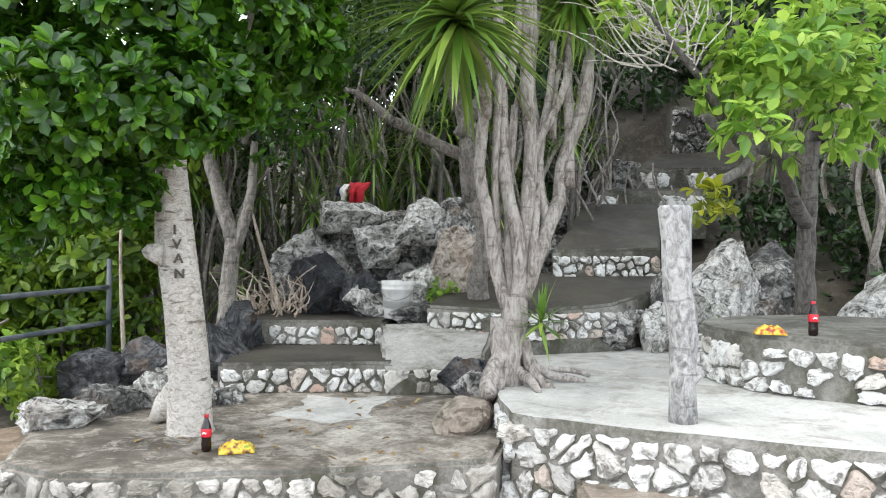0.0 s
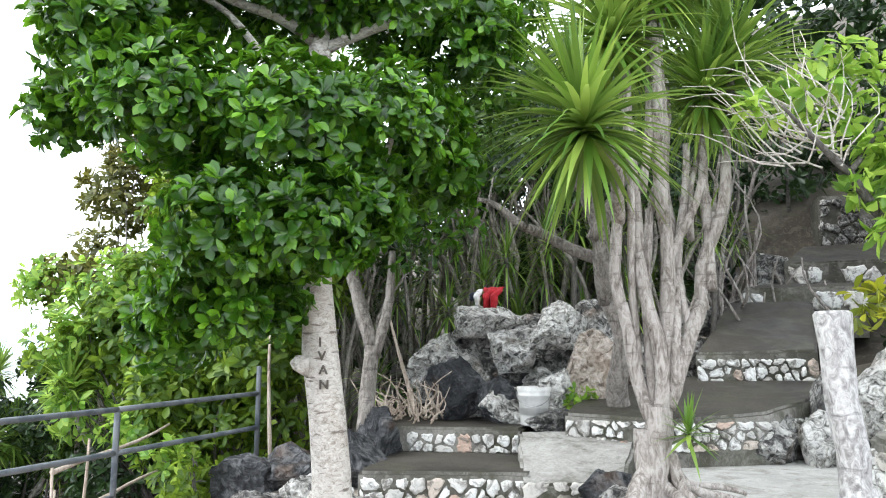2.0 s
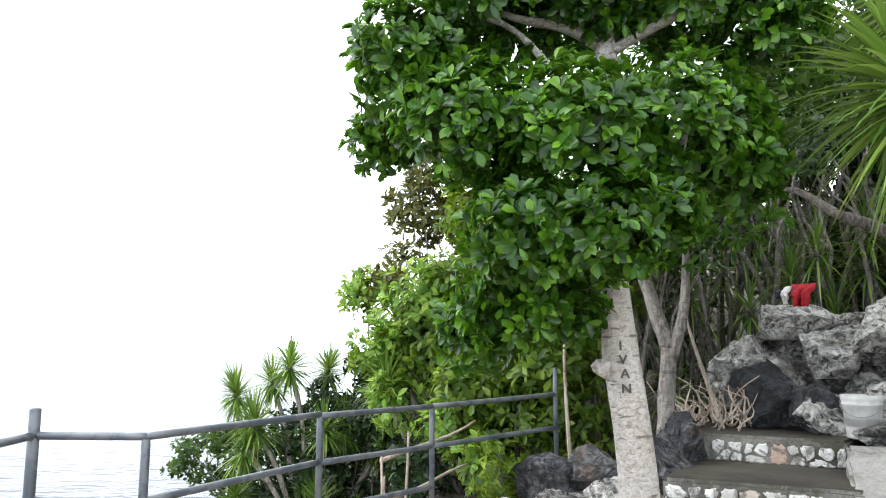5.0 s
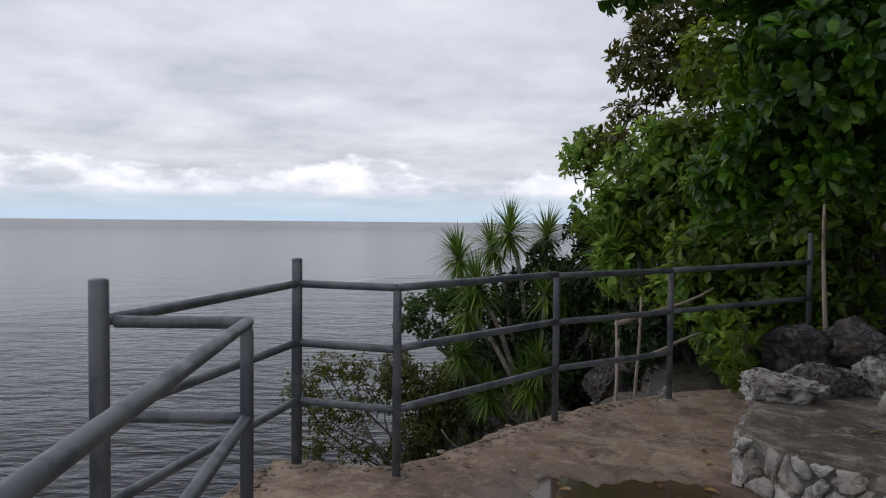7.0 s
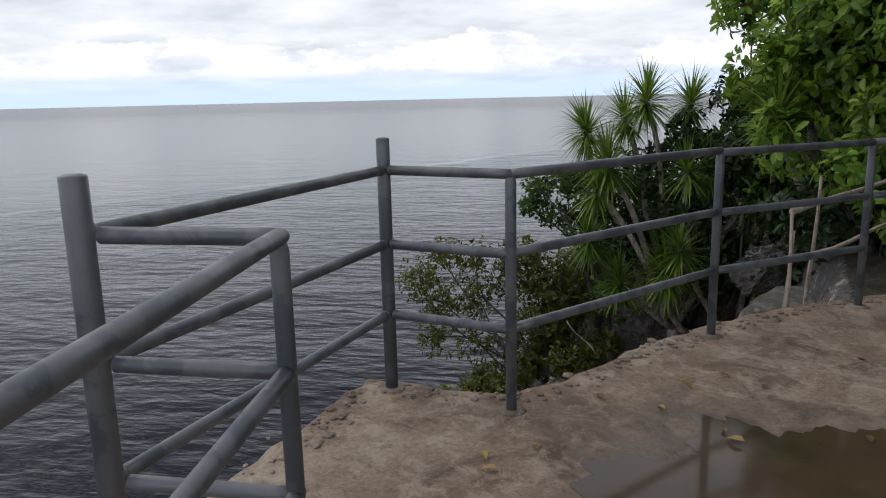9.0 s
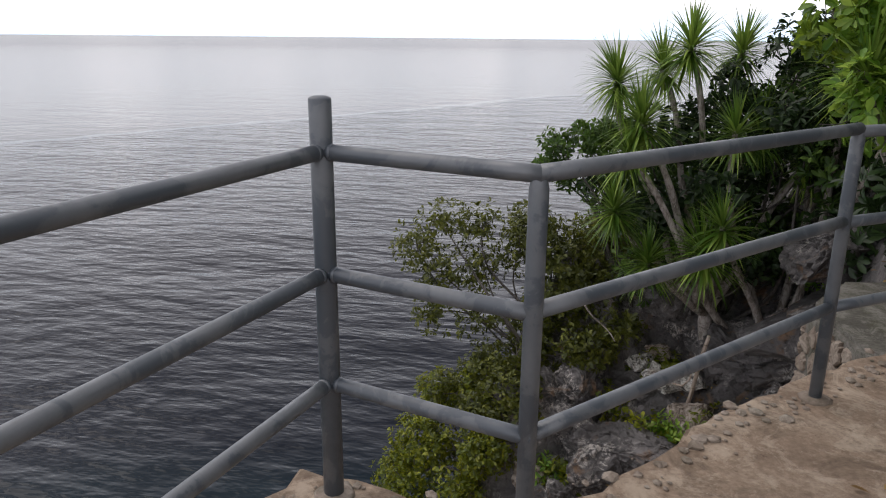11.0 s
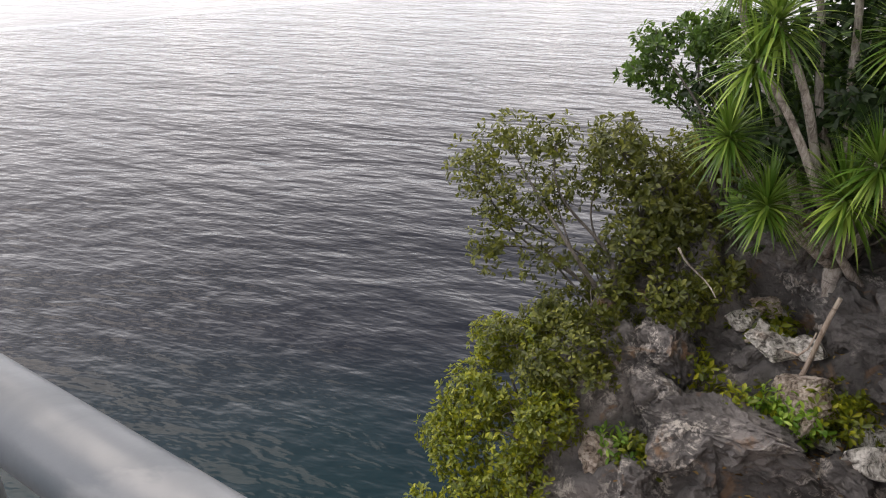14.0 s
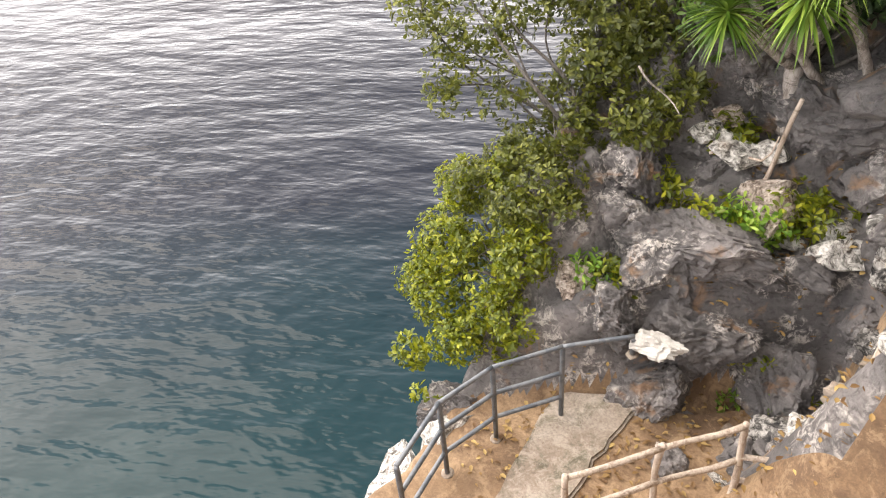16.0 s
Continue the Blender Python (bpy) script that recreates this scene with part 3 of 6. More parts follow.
def blob_points(blobs, density, seed, shell=0.55, gap=0.34, freq=1.6):
    """Scattered centres and outward normals in a set of ellipsoids (x, y, z, rx, ry, rz), with gaps where a noise is low."""
    rng = np.random.default_rng(seed)
    cs, ns = [], []
    for x, y, z, rx, ry, rz in blobs:
        area = 4 * math.pi * ((rx * ry) ** 1.6 / 3 + (rx * rz) ** 1.6 / 3 + (ry * rz) ** 1.6 / 3) ** (1 / 1.6)
        for _ in range(int(area * density)):
            d = rng.normal(size=3)
            d /= np.linalg.norm(d)
            r = 1 - (1 - shell) * rng.random() ** 1.5
            p = Vector((x + d[0] * rx * r, y + d[1] * ry * r, z + d[2] * rz * r))
            lump = noise.noise(p * freq + Vector((seed, 0, 0)))
            if lump < -gap:
                continue
            p += Vector(d) * lump * 0.28 * min(rx, ry, rz)
            cs.append(p)
            ns.append((d[0] / rx, d[1] / ry, d[2] / rz + 0.35 / rz))
    return np.array(cs), np.array(ns)


def spike_head(name, at, count, length, width, seed, mat, parent=None, droop=0.8, up=0.25, tilt=(0, 0, 1)):
    """A rosette of long sword leaves that arch outwards."""
    rng = np.random.default_rng(seed)
    base = Vector(at)
    axis = Vector(tilt).normalized()
    q = Vector((0, 0, 1)).rotation_difference(axis)
    V, Fc = [], []
    seg = 5
    for k in range(count):
        az = k * 2.39996 + rng.uniform(-0.2, 0.2)
        f = k / count
        el = radians(88 - 138 * f ** 0.85 + rng.uniform(-8, 8))
        L = length * rng.uniform(0.78, 1.12)
        d = Vector((math.cos(az) * math.cos(el), math.sin(az) * math.cos(el), math.sin(el)))
        p = base + q @ Vector((0, 0, -0.22 * length * f)) 
        d = q @ d
        w0 = width * rng.uniform(0.8, 1.2)
        i0 = len(V)
        for s in range(seg + 1):
            t = s / seg
            side = d.cross(Vector((0, 0, 1)))
            side = side.normalized() if side.length > 1e-3 else Vector((1, 0, 0))
            nrm = side.cross(d)
            w = w0 * (0.75 + 0.5 * t if t < 0.4 else 0.95 * (1 - t) / 0.6 + 0.02)
            V += [p - side * w * 0.5 + nrm * w * 0.18, p, p + side * w * 0.5 + nrm * w * 0.18]
            p = p + d * (L / seg)
            d = (d + Vector((0, 0, -droop * (0.10 + 0.16 * t) * (1 - abs(d.z) * 0.5)))).normalized()
        for s in range(seg):
            b0 = i0 + 3 * s
            Fc += [(b0, b0 + 1, b0 + 4, b0 + 3), (b0 + 1, b0 + 2, b0 + 5, b0 + 4)]
    return arrays(name, V, Fc, mat, parent)


def empty(name, at, label, category, group="", kind=""):
    ob = new(name)
    ob.empty_display_size = 0.1
    ob.location = at
    bpy.context.view_layer.update()
    return tagged(ob, label, category, group, kind)


def under(child, parent):
    """Hang a part that was built in world places under its thing."""
    child.parent = parent
    child.matrix_parent_inverse = Matrix.Translation(-Vector(parent.location))
    return child


# ---- the lie of the land ----


def smooth(a, b, v):
    s = min(1.0, max(0.0, (v - a) / (b - a)))
    return s * s * (3 - 2 * s)


SEA_Z = -12.0


def edge_x(y):
    """Where the cliff breaks off to the sea."""
    if y < 4.2:
        return -6.95 + 0.35 * (4.2 - y) * 0.5
    if y < 7:
        return -6.95 - 0.5 * (y - 4.2)
    return -8.35 - 0.3 * (y - 7)


def land(x, y):
    # upper ground under the deck and the wooded slope behind it
    up = -0.3 + (0.22 + 0.28 * smooth(-3.5, -0.5, x)) * max(0.0, y - 7.4) + 0.9 * smooth(13, 20, y) + (0.22 * max(0, x - 2.6) if y > 6 else 0)
    # the cutting of the stone path
    up -= 0.55 * smooth(1.9, 2.4, x) * (1 - smooth(4.6, 5.2, x)) * smooth(10.2, 11.0, y) * (1 - smooth(14.6, 15.2, y))
    # lower shelf and the rock face above it
    d = -0.86 * (x + 6.9) + 0.51 * (y - 5.9)
    k = smooth(4.9, 6.4, y)
    low = -4.4 + 1.25 * k * smooth(-0.2, 0.3, d)
    if d > 0:
        low += k * (0.5 * smooth(0.3, 1.2, d) + 1.0 * smooth(1.1, 2.4, d) + 0.7 * smooth(2.0, 5.5, d))
    low = max(low, -4.5 + 2.3 * smooth(-5.5, -4.5, x) * smooth(5.7, 6.9, y))
    low += 0.25 * max(0.0, y - 8.0) + 0.1 * max(0.0, y - 11)
    body = -3.25 - 0.75 * max(0.0, y - 6.2) + (0.35 * max(0, 1.4 - y))
    b = body - x
    w = smooth(-0.1, 0.5 + 0.25 * max(0.0, y - 5.5), b)
    z = up * (1 - w) + min(low, up + 0.2) * w
    # drop to the sea
    e = smooth(0.0, 1.7, edge_x(y) + 0.6 * noise.noise(Vector((x * 0.4, y * 0.6, 2))) - x)
    z = z * (1 - e) + (SEA_Z - 3) * e
    rough = 0.0
    if w > 0.4 or e > 0:
        q = Vector((x, y, z * 0.6))
        amp = 0.10 + 0.60 * smooth(-0.1, 0.5, d) + 0.3 * e
        rough = amp * (0.75 * (0.45 - abs(noise.noise(q * 0.9)) * 1.6) + 0.45 * (0.25 - abs(noise.noise(q * 2.3 + Vector((9, 0, 0))))) + 0.20 * (0.2 - abs(noise.noise(q * 5.0 + Vector((0, 4, 0))))) + 0.08 * noise.noise(q * 11.0))
    else:
        rough = 0.06 * noise.noise(Vector((x * 2, y * 2, 0)))
    return z + rough

# ---- land, sea and hill ----
xs = np.concatenate([np.linspace(-16, -10.5, 14)[:-1], np.linspace(-10.5, -2.6, 180)[:-1], np.linspace(-2.6, 9, 60), np.linspace(9.5, 40, 20)])
ys = np.concatenate([np.linspace(-30, 0, 22)[:-1], np.linspace(0, 3, 22)[:-1], np.linspace(3, 11, 170)[:-1], np.linspace(11, 18, 45)[:-1], np.linspace(18, 40, 20)])
gv = np.array([(x, y, land(x, y)) for y in ys for x in xs])
nx, ny = len(xs), len(ys)
ii = (np.arange(ny - 1)[:, None] * nx + np.arange(nx - 1)[None, :]).ravel()
gf = np.stack([ii, ii + 1, ii + nx + 1, ii + nx], 1)
ground = arrays("ground", gv, gf, M_CLIFF)
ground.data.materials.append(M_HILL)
ground.data.materials.append(M_SOIL)
cx, cy, cz = (gv[gf].mean(1)).T
dd = -0.86 * (cx + 6.9) + 0.51 * (cy - 5.9)
idx = np.zeros(len(gf), np.int32)
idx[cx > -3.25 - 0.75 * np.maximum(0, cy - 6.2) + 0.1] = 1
pocket = np.array([noise.noise(Vector((x * 1.1, y * 1.1, 3.0))) + 0.4 * noise.noise(Vector((x * 4, y * 4, 6.0))) for x, y in zip(cx, cy)])
idx[(dd < -0.05) & (cx < -3.2) & (cz > -4.9) & (cz < -1.2) & ((pocket > 0.05) | (cy < 6.4))] = 2
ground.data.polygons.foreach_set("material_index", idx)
tagged(ground, "grey karst limestone cliff with soil pockets", "ground", kind="structure")

rad = [0, 12, 30, 70, 160, 400, 1000, 2400, 4600]
sv, sf = [(-20.0, 10.0, SEA_Z)], []
for r_ in rad[1:]:
    for k in range(64):
        sv.append((-20 + r_ * math.cos(k * math.pi / 32), 10 + r_ * math.sin(k * math.pi / 32), SEA_Z))
for k in range(64):
    sf.append((0, 1 + k, 1 + (k + 1) % 64, 1 + (k + 1) % 64))
for j in range(len(rad) - 2):
    for k in range(64):
        a0, a1 = 1 + j * 64 + k, 1 + j * 64 + (k + 1) % 64
        sf.append((a0, a0 + 64, a1 + 64, a1))
bm = bmesh.new()
bv = [bm.verts.new(v) for v in sv]
for f in sf:
    bm.faces.new([bv[i] for i in dict.fromkeys(f)])
sea = part("water", bm, M_SEA)
tagged(sea, "rippled grey-blue sea, teal near the cliff", "sea", kind="structure")

# ---- viewing deck ----
DECK = [(-2.52, 1.42), (-2.78, 1.86), (-3.10, 2.28), (-3.46, 2.70), (-3.15, 2.99), (-2.93, 3.20), (-2.95, 3.5), (-3.08, 4.0), (-3.19, 4.7), (-3.19, 5.4),
        (-3.08, 6.1), (-2.75, 6.9), (-2.2, 7.1), (-0.2, 7.2), (4.6, 7.2), (4.6, -4.5), (2.0, -4.5), (0.8, -0.45), (-1.9, 1.35)]
bm = slab_mesh(DECK, -0.28, 0.0, jag=0.022, step=0.09, seed=5, bevel=0.018)
deck = tagged(part("deck_floor", bm, M_DECK), "stained brown concrete deck slab with crumbling edge", "deck", kind="structure")
# the retaining wall under its edge
RET = [(-2.42, 1.5), (-2.7, 1.95), (-3.0, 2.35), (-3.32, 2.7), (-3.05, 2.97), (-2.85, 3.25), (-2.86, 3.5), (-2.98, 4.0), (-3.08, 4.7), (-3.08, 5.4), (-2.98, 6.05), (-2.4, 6.6), (1.0, 6.6), (1.0, 0.4), (-1.8, 1.4)]
retain = tagged(part("retaining_wall", slab_mesh(RET, -5.2, -0.285, jag=0.03, step=0.15, bevel=0), M_RUB), "rough mortared limestone wall under the deck", "wall", kind="structure")
LOWW = [(-5.02, 7.75), (-4.72, 6.9), (-3.4, 6.3), (-2.6, 6.6), (-2.6, 8.4), (-4.6, 8.6)]
lowwall = tagged(part("stair_wall", slab_mesh(LOWW, -4.9, -0.6, jag=0.03, step=0.15, bevel=0.03), M_MORTAR), "mortared stone wall of the cliff stair", "wall", kind="structure")

# puddle on the deck
rim = []
for k in range(220):
    an = 2 * math.pi * k / 220
    q = Vector((math.cos(an), math.sin(an), 0))
    rr = 1 + 0.38 * noise.noise(q * 1.7 + Vector((4, 2, 0))) + 0.20 * noise.noise(q * 5) + 0.10 * noise.noise(q * 13) + 0.05 * noise.noise(q * 30)
    rim.append((-1.45 + 0.80 * rr * q.x, 3.50 + 0.72 * rr * q.y))
bm = slab_mesh(rim, 0.0005, 0.002, jag=0.006, step=0.03, seed=8, bevel=0)
a = Mat("puddle_water", 0.09)
a.color(a.ramp(a.noise(1.5, 4, a.pos()), [(0.35, (0.045, 0.030, 0.018)), (0.65, (0.10, 0.068, 0.042))]))
puddle = tagged(part("puddle", bm, a.m), "shallow brown rain puddle on the concrete deck", "puddle")

# ---- patios and stone steps ----


def terrace(name, poly, z0, z1, mat, label, category="terrace", tilt=None, seed=1, jag=0.012, bevel=0.025):
    ob = part(name, slab_mesh(poly, z0, z1, jag=jag, step=0.14, seed=seed, tilt=tilt, bevel=bevel), mat)
    return tagged(ob, label, category, kind="structure")


PATIO_L = [(-1.62, 4.50), (-1.25, 4.36), (-0.35, 4.50), (0.30, 4.66), (0.86, 4.86), (0.95, 5.9), (0.8, 7.7), (-1.7, 7.7), (-2.35, 6.6), (-2.1, 5.5), (-1.85, 5.0)]
patio_l = terrace("patio_floor_left", PATIO_L, -0.05, 0.30, M_PATIO, "stained grey concrete terrace edged with rubble stone")
patio_l.data.materials.append(M_JOINT)
PATIO_R = [(0.93, 5.05), (1.07, 4.98), (1.45, 4.80), (1.85, 4.66), (2.60, 4.42), (3.6, 4.15), (4.6, 4.0), (4.6, 8.3), (1.3, 8.0), (0.90, 6.2), (0.86, 5.6)]
patio_r = terrace("patio_floor_right", PATIO_R, -0.05, 0.50, M_PALE, "pale concrete terrace above a rubble stone wall", seed=2, bevel=0)
for ob in (patio_l, patio_r):
    if ob is patio_r:
        ob.data.materials.append(M_JOINT)
    for p in ob.data.polygons:
        if abs(p.normal.z) < 0.99:
            p.material_index = 1

patch = tagged(part("cement_patch", slab_mesh([(-0.62, 5.75), (-0.18, 5.55), (0.02, 5.75), (0.0, 6.1), (0.12, 6.45), (-0.3, 6.35), (-0.6, 6.4), (-0.5, 6.05)], 0.295, 0.304, jag=0.03, step=0.08, seed=31, bevel=0), M_PALE),
               "pale dried cement patch on the terrace floor", "patch", kind="structure")
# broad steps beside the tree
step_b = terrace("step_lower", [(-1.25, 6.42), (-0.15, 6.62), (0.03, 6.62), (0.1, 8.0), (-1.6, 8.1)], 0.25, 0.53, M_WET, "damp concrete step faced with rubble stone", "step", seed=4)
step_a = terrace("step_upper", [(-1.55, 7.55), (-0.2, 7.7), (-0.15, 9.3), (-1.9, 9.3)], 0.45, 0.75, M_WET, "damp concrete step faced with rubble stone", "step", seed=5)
slab = terrace("cement_ramp", [(-0.02, 6.5), (0.72, 6.58), (0.82, 7.7), (-0.2, 7.6)], 0.25, 0.72, M_CEM, "pale cement ramp slab between the steps", "ramp",
               tilt=lambda x, y: 0.47 + 0.24 * (y - 6.5), seed=6)
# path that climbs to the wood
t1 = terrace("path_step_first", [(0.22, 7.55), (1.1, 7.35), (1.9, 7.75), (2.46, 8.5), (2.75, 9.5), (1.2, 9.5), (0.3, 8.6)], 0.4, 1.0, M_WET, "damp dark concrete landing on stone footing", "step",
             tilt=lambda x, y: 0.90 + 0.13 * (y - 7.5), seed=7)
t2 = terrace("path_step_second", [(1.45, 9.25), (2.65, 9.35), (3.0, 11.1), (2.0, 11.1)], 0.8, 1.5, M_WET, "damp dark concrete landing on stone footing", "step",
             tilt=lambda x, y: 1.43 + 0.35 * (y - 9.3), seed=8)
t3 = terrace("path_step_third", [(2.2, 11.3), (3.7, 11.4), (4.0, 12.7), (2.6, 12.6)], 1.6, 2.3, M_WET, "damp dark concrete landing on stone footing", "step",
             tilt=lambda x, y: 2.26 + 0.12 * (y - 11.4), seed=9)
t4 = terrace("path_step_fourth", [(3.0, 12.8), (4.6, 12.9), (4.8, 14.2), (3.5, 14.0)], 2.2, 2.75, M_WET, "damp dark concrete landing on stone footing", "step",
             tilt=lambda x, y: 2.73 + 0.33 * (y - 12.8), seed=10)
tw = terrace("rubble_wall_upper", [(3.85, 14.2), (5.4, 14.5), (5.4, 15.0), (3.85, 14.8)], 2.8, 4.0, M_MORTAR, "dark rubble stone wall above the path", "wall", seed=11)
fg = terrace("front_step", [(1.28, 4.42), (1.7, 4.22), (2.15, 4.2), (2.2, 4.66), (1.3, 4.92)], -0.04, 0.20, M_RUB, "low rubble step in front of the terrace wall", "step", seed=12, jag=0.03)

# round stone plinth
pl = [(3.42 + 1.08 * math.cos(k * math.pi / 16), 6.45 + 1.02 * math.sin(k * math.pi / 16)) for k in range(32)]
plinth = tagged(part("stone_plinth", slab_mesh(pl, 0.5, 0.87, jag=0.012, step=0.12, bevel=0.03), M_MORTAR), "round rubble stone plinth with cement top on the terrace", "plinth", kind="structure")

for ob in (slab, step_a, step_b, t1, t2, t3, t4):
    ob.data.materials.append(M_MORTAR)
    for p in ob.data.polygons:
        if abs(p.normal.z) < 0.5:
            p.material_index = 1

# ---- railings ----
R_RAIL, R_POST = 0.0212, 0.0232


def railing(name, posts, rails, label, stout=()):
    """posts: (x, y, base, top); rails: (post, post, z, z); stout: (post, radius) of the thicker posts."""
    gauge = dict(stout)
    root = empty(name, (posts[0][0], posts[0][1], posts[0][2]), label, "railing", "pipe railings of the deck")
    for which, (x, y, zb, zt) in enumerate(posts):
        rp = gauge[which] if which in gauge else R_POST
        held = [zi if posts[i] == (x, y, zb, zt) else zj for i, j, zi, zj in rails if (x, y, zb, zt) in (posts[i], posts[j])]
        held = [z for z in held if abs(z - zt) < 0.03]
        bm = bmesh.new()
        if held:
            zt = held[0] - 0.006
            add_tube(bm, [(x, y, zb - 0.03), (x, y, zt - 0.028), (x, y, zt - 0.014), (x, y, zt)], [rp, rp, rp * 0.86, rp * 0.68], 24)
        else:
            add_tube(bm, [(x, y, zb - 0.03), (x, y, zt - 0.004), (x, y, zt), (x, y, zt + 0.004)], [rp, rp, rp * 0.93, rp * 0.6], 28)
        under(part("post", bm, M_PAINT, None, smooth=True), root)
        bm = bmesh.new()
        bmesh.ops.create_icosphere(bm, subdivisions=2, radius=1.0)
        for v in bm.verts:
            k_ = 1 + 0.25 * noise.noise(v.co * 2 + Vector((x, y, 0)))
            v.co = Vector((x + v.co.x * 0.062 * k_, y + v.co.y * 0.062 * k_, zb + max(-0.2, v.co.z) * 0.014))
        under(part("collar", bm, M_RUB, None, "cement collar at the foot", True), root)
    ends = [(i, j, zi, zj) for i, j, zi, zj in rails] + [(j, i, zj, zi) for i, j, zi, zj in rails]
    for i, j, zi, zj in rails:
        p, q = Vector((*posts[i][:2], zi)), Vector((*posts[j][:2], zj))
        bm = bmesh.new()
        n = 9
        add_tube(bm, [p + (q - p) * k / n for k in range(n + 1)], [R_RAIL] * (n + 1), 28)
        for e, f in ((p, q), (q, p)):
            d1 = (f - e).normalized()
            which = i if e is p else j
            rp = gauge[which] if which in gauge else R_POST
            if rp > 0.028:
                add_tube(bm, [e + d1 * (rp - 0.004), e + d1 * (rp + 0.003), e + d1 * (rp + 0.010)], [R_RAIL * 1.03, R_RAIL * 1.09, R_RAIL * 1.0], 20, 0.03, which + 3)
        # mitre each end against the rail that it meets at the post
        for a_, b_, e, f in ((i, j, p, q), (j, i, q, p)):
            d1 = (f - e).normalized()
            mates = [Vector((*posts[m][:2], zm)) for k, m, zk, zm in ends if k == a_ and m != b_ and abs(zk - e.z) < 0.03]
            if len(mates) != 1:
                continue
            d2 = (mates[0] - e).normalized()
            nm = (d1 - d2).normalized()
            if abs(d1.dot(nm)) < 0.3:
                continue
            for v in bm.verts:
                if abs((v.co - e).dot(d1)) < 0.004:
                    v.co -= d1 * ((v.co - e).dot(nm) / d1.dot(nm))
        under(part("rail", bm, M_PAINT, None, smooth=True), root)
    return root


PO = [(-2.27, 1.52, 0, 1.165), (-3.268, 2.765, 0, 1.158), (-2.772, 3.103, 0, 1.005), (-3.032, 4.595, 0, 1.012), (-2.952, 5.785, 0, 1.012), (-2.635, 7.338, 0.4, 1.30)]
H3 = (1.02, 0.69, 0.365)
rl = [(0, 1, z, z) for z in H3] + [(1, 2, z, z) for z in H3] + [(2, 3, z, z + 0.0) for z in (1.02, 0.695, 0.37)] + [(3, 4, z, z) for z in (1.01, 0.69, 0.37)] + [(4, 5, 1.01, 1.05), (4, 5, 0.69, 0.735)]
railing("deck_railing", PO, rl, "blue-grey painted steel pipe railing along the deck edge", ((0, 0.034), (1, 0.0295)))
QO = [(-2.27, 1.52, 0, 1.1), (-1.955, 1.922, 0, 1.02), (-0.55, 0.99, 0, 1.02), (0.85, 0.06, 0, 1.02)]
QO[0] = (-2.235, 1.565, 0.0, 0.012)
rl = [(0, 1, z, z) for z in H3] + [(1, 2, z, z) for z in H3] + [(2, 3, z, z) for z in H3]
railing("side_railing", QO, rl, "blue-grey painted steel pipe railing beside the deck gap")

# ---- trees of the terrace ----


def limbs(bm, segs, sides=8, seed=0):
    """segs: (start, end, radius at start, radius at end, crook)."""
    for k, (p, q, r0, r1, sag) in enumerate(segs):
        add_tube(bm, bent(p, q, 12, sag, seed + k), taper(12, r0, r1), sides, 0.11, seed + k)


def lumps(balls, squash=0.85):
    return [(x, y, z, r, r, r * squash) for x, y, z, r in balls]


shade = empty("shade_tree", (-0.97, 5.23, 0.28), "pale-barked shade tree with glossy round green leaves and carved letters", "tree")
bm = bmesh.new()
path = [(-0.97, 5.25, 0.22), (-0.965, 5.24, 0.34), (-0.955, 5.18, 0.7), (-0.955, 5.1, 1.07), (-0.985, 5.07, 1.45), (-1.02, 5.06, 1.84), (-1.0, 5.0, 2.3), (-0.93, 4.9, 2.85), (-0.95, 4.85, 3.4), (-0.9, 4.9, 4.3)]
add_tube(bm, path, [0.165, 0.128, 0.112, 0.108, 0.101, 0.092, 0.084, 0.076, 0.065, 0.03], 22, 0.035, 4)
add_tube(bm, [(-1.02, 5.02, 1.36), (-1.10, 5.0, 1.37), (-1.12, 4.99, 1.36)], [0.07, 0.045, 0.02], 10, 0.1, 5)
add_tube(bm, [(-1.05, 5.3, 0.55), (-1.18, 5.4, 0.42), (-1.3, 5.5, 0.31)], [0.09, 0.08, 0.05], 10, 0.1, 6)
for k, v in enumerate(bm.verts):
    n_ = noise.noise(v.co * 3.1) * 0.02 + noise.noise(v.co * 9) * 0.008
    v.co += Vector((v.co.x + 0.97, v.co.y - 5.1, 0)).normalized() * n_
trunk = under(part("trunk", bm, M_BARK1, None, "pale grey bark with carved letters", True), shade)
bm = bmesh.new()
limbs(bm, [((-0.97, 4.86, 3.3), (-1.55, 4.45, 3.58), 0.04, 0.018, 0.1), ((-0.94, 4.88, 3.25), (-0.2, 5.1, 3.58), 0.038, 0.015, 0.14), ((-0.98, 5.04, 2.1), (-1.6, 4.2, 2.75), 0.045, 0.02, 0.1),
           ((-1.02, 5.06, 1.9), (-1.25, 4.7, 2.15), 0.04, 0.02, 0.1), ((-0.98, 5.0, 2.2), (-0.45, 4.8, 2.7), 0.035, 0.015, 0.1), ((-0.95, 4.9, 2.9), (-1.7, 4.3, 3.5), 0.035, 0.012, 0.1),
           ((-0.9, 4.9, 3.9), (-0.5, 4.9, 4.6), 0.03, 0.01, 0.1), ((-1.55, 4.45, 3.58), (-2.1, 4.1, 4.1), 0.02, 0.006, 0.2)], 8, 20)
under(part("limb", bm, M_BARK1, None, "", True), shade)
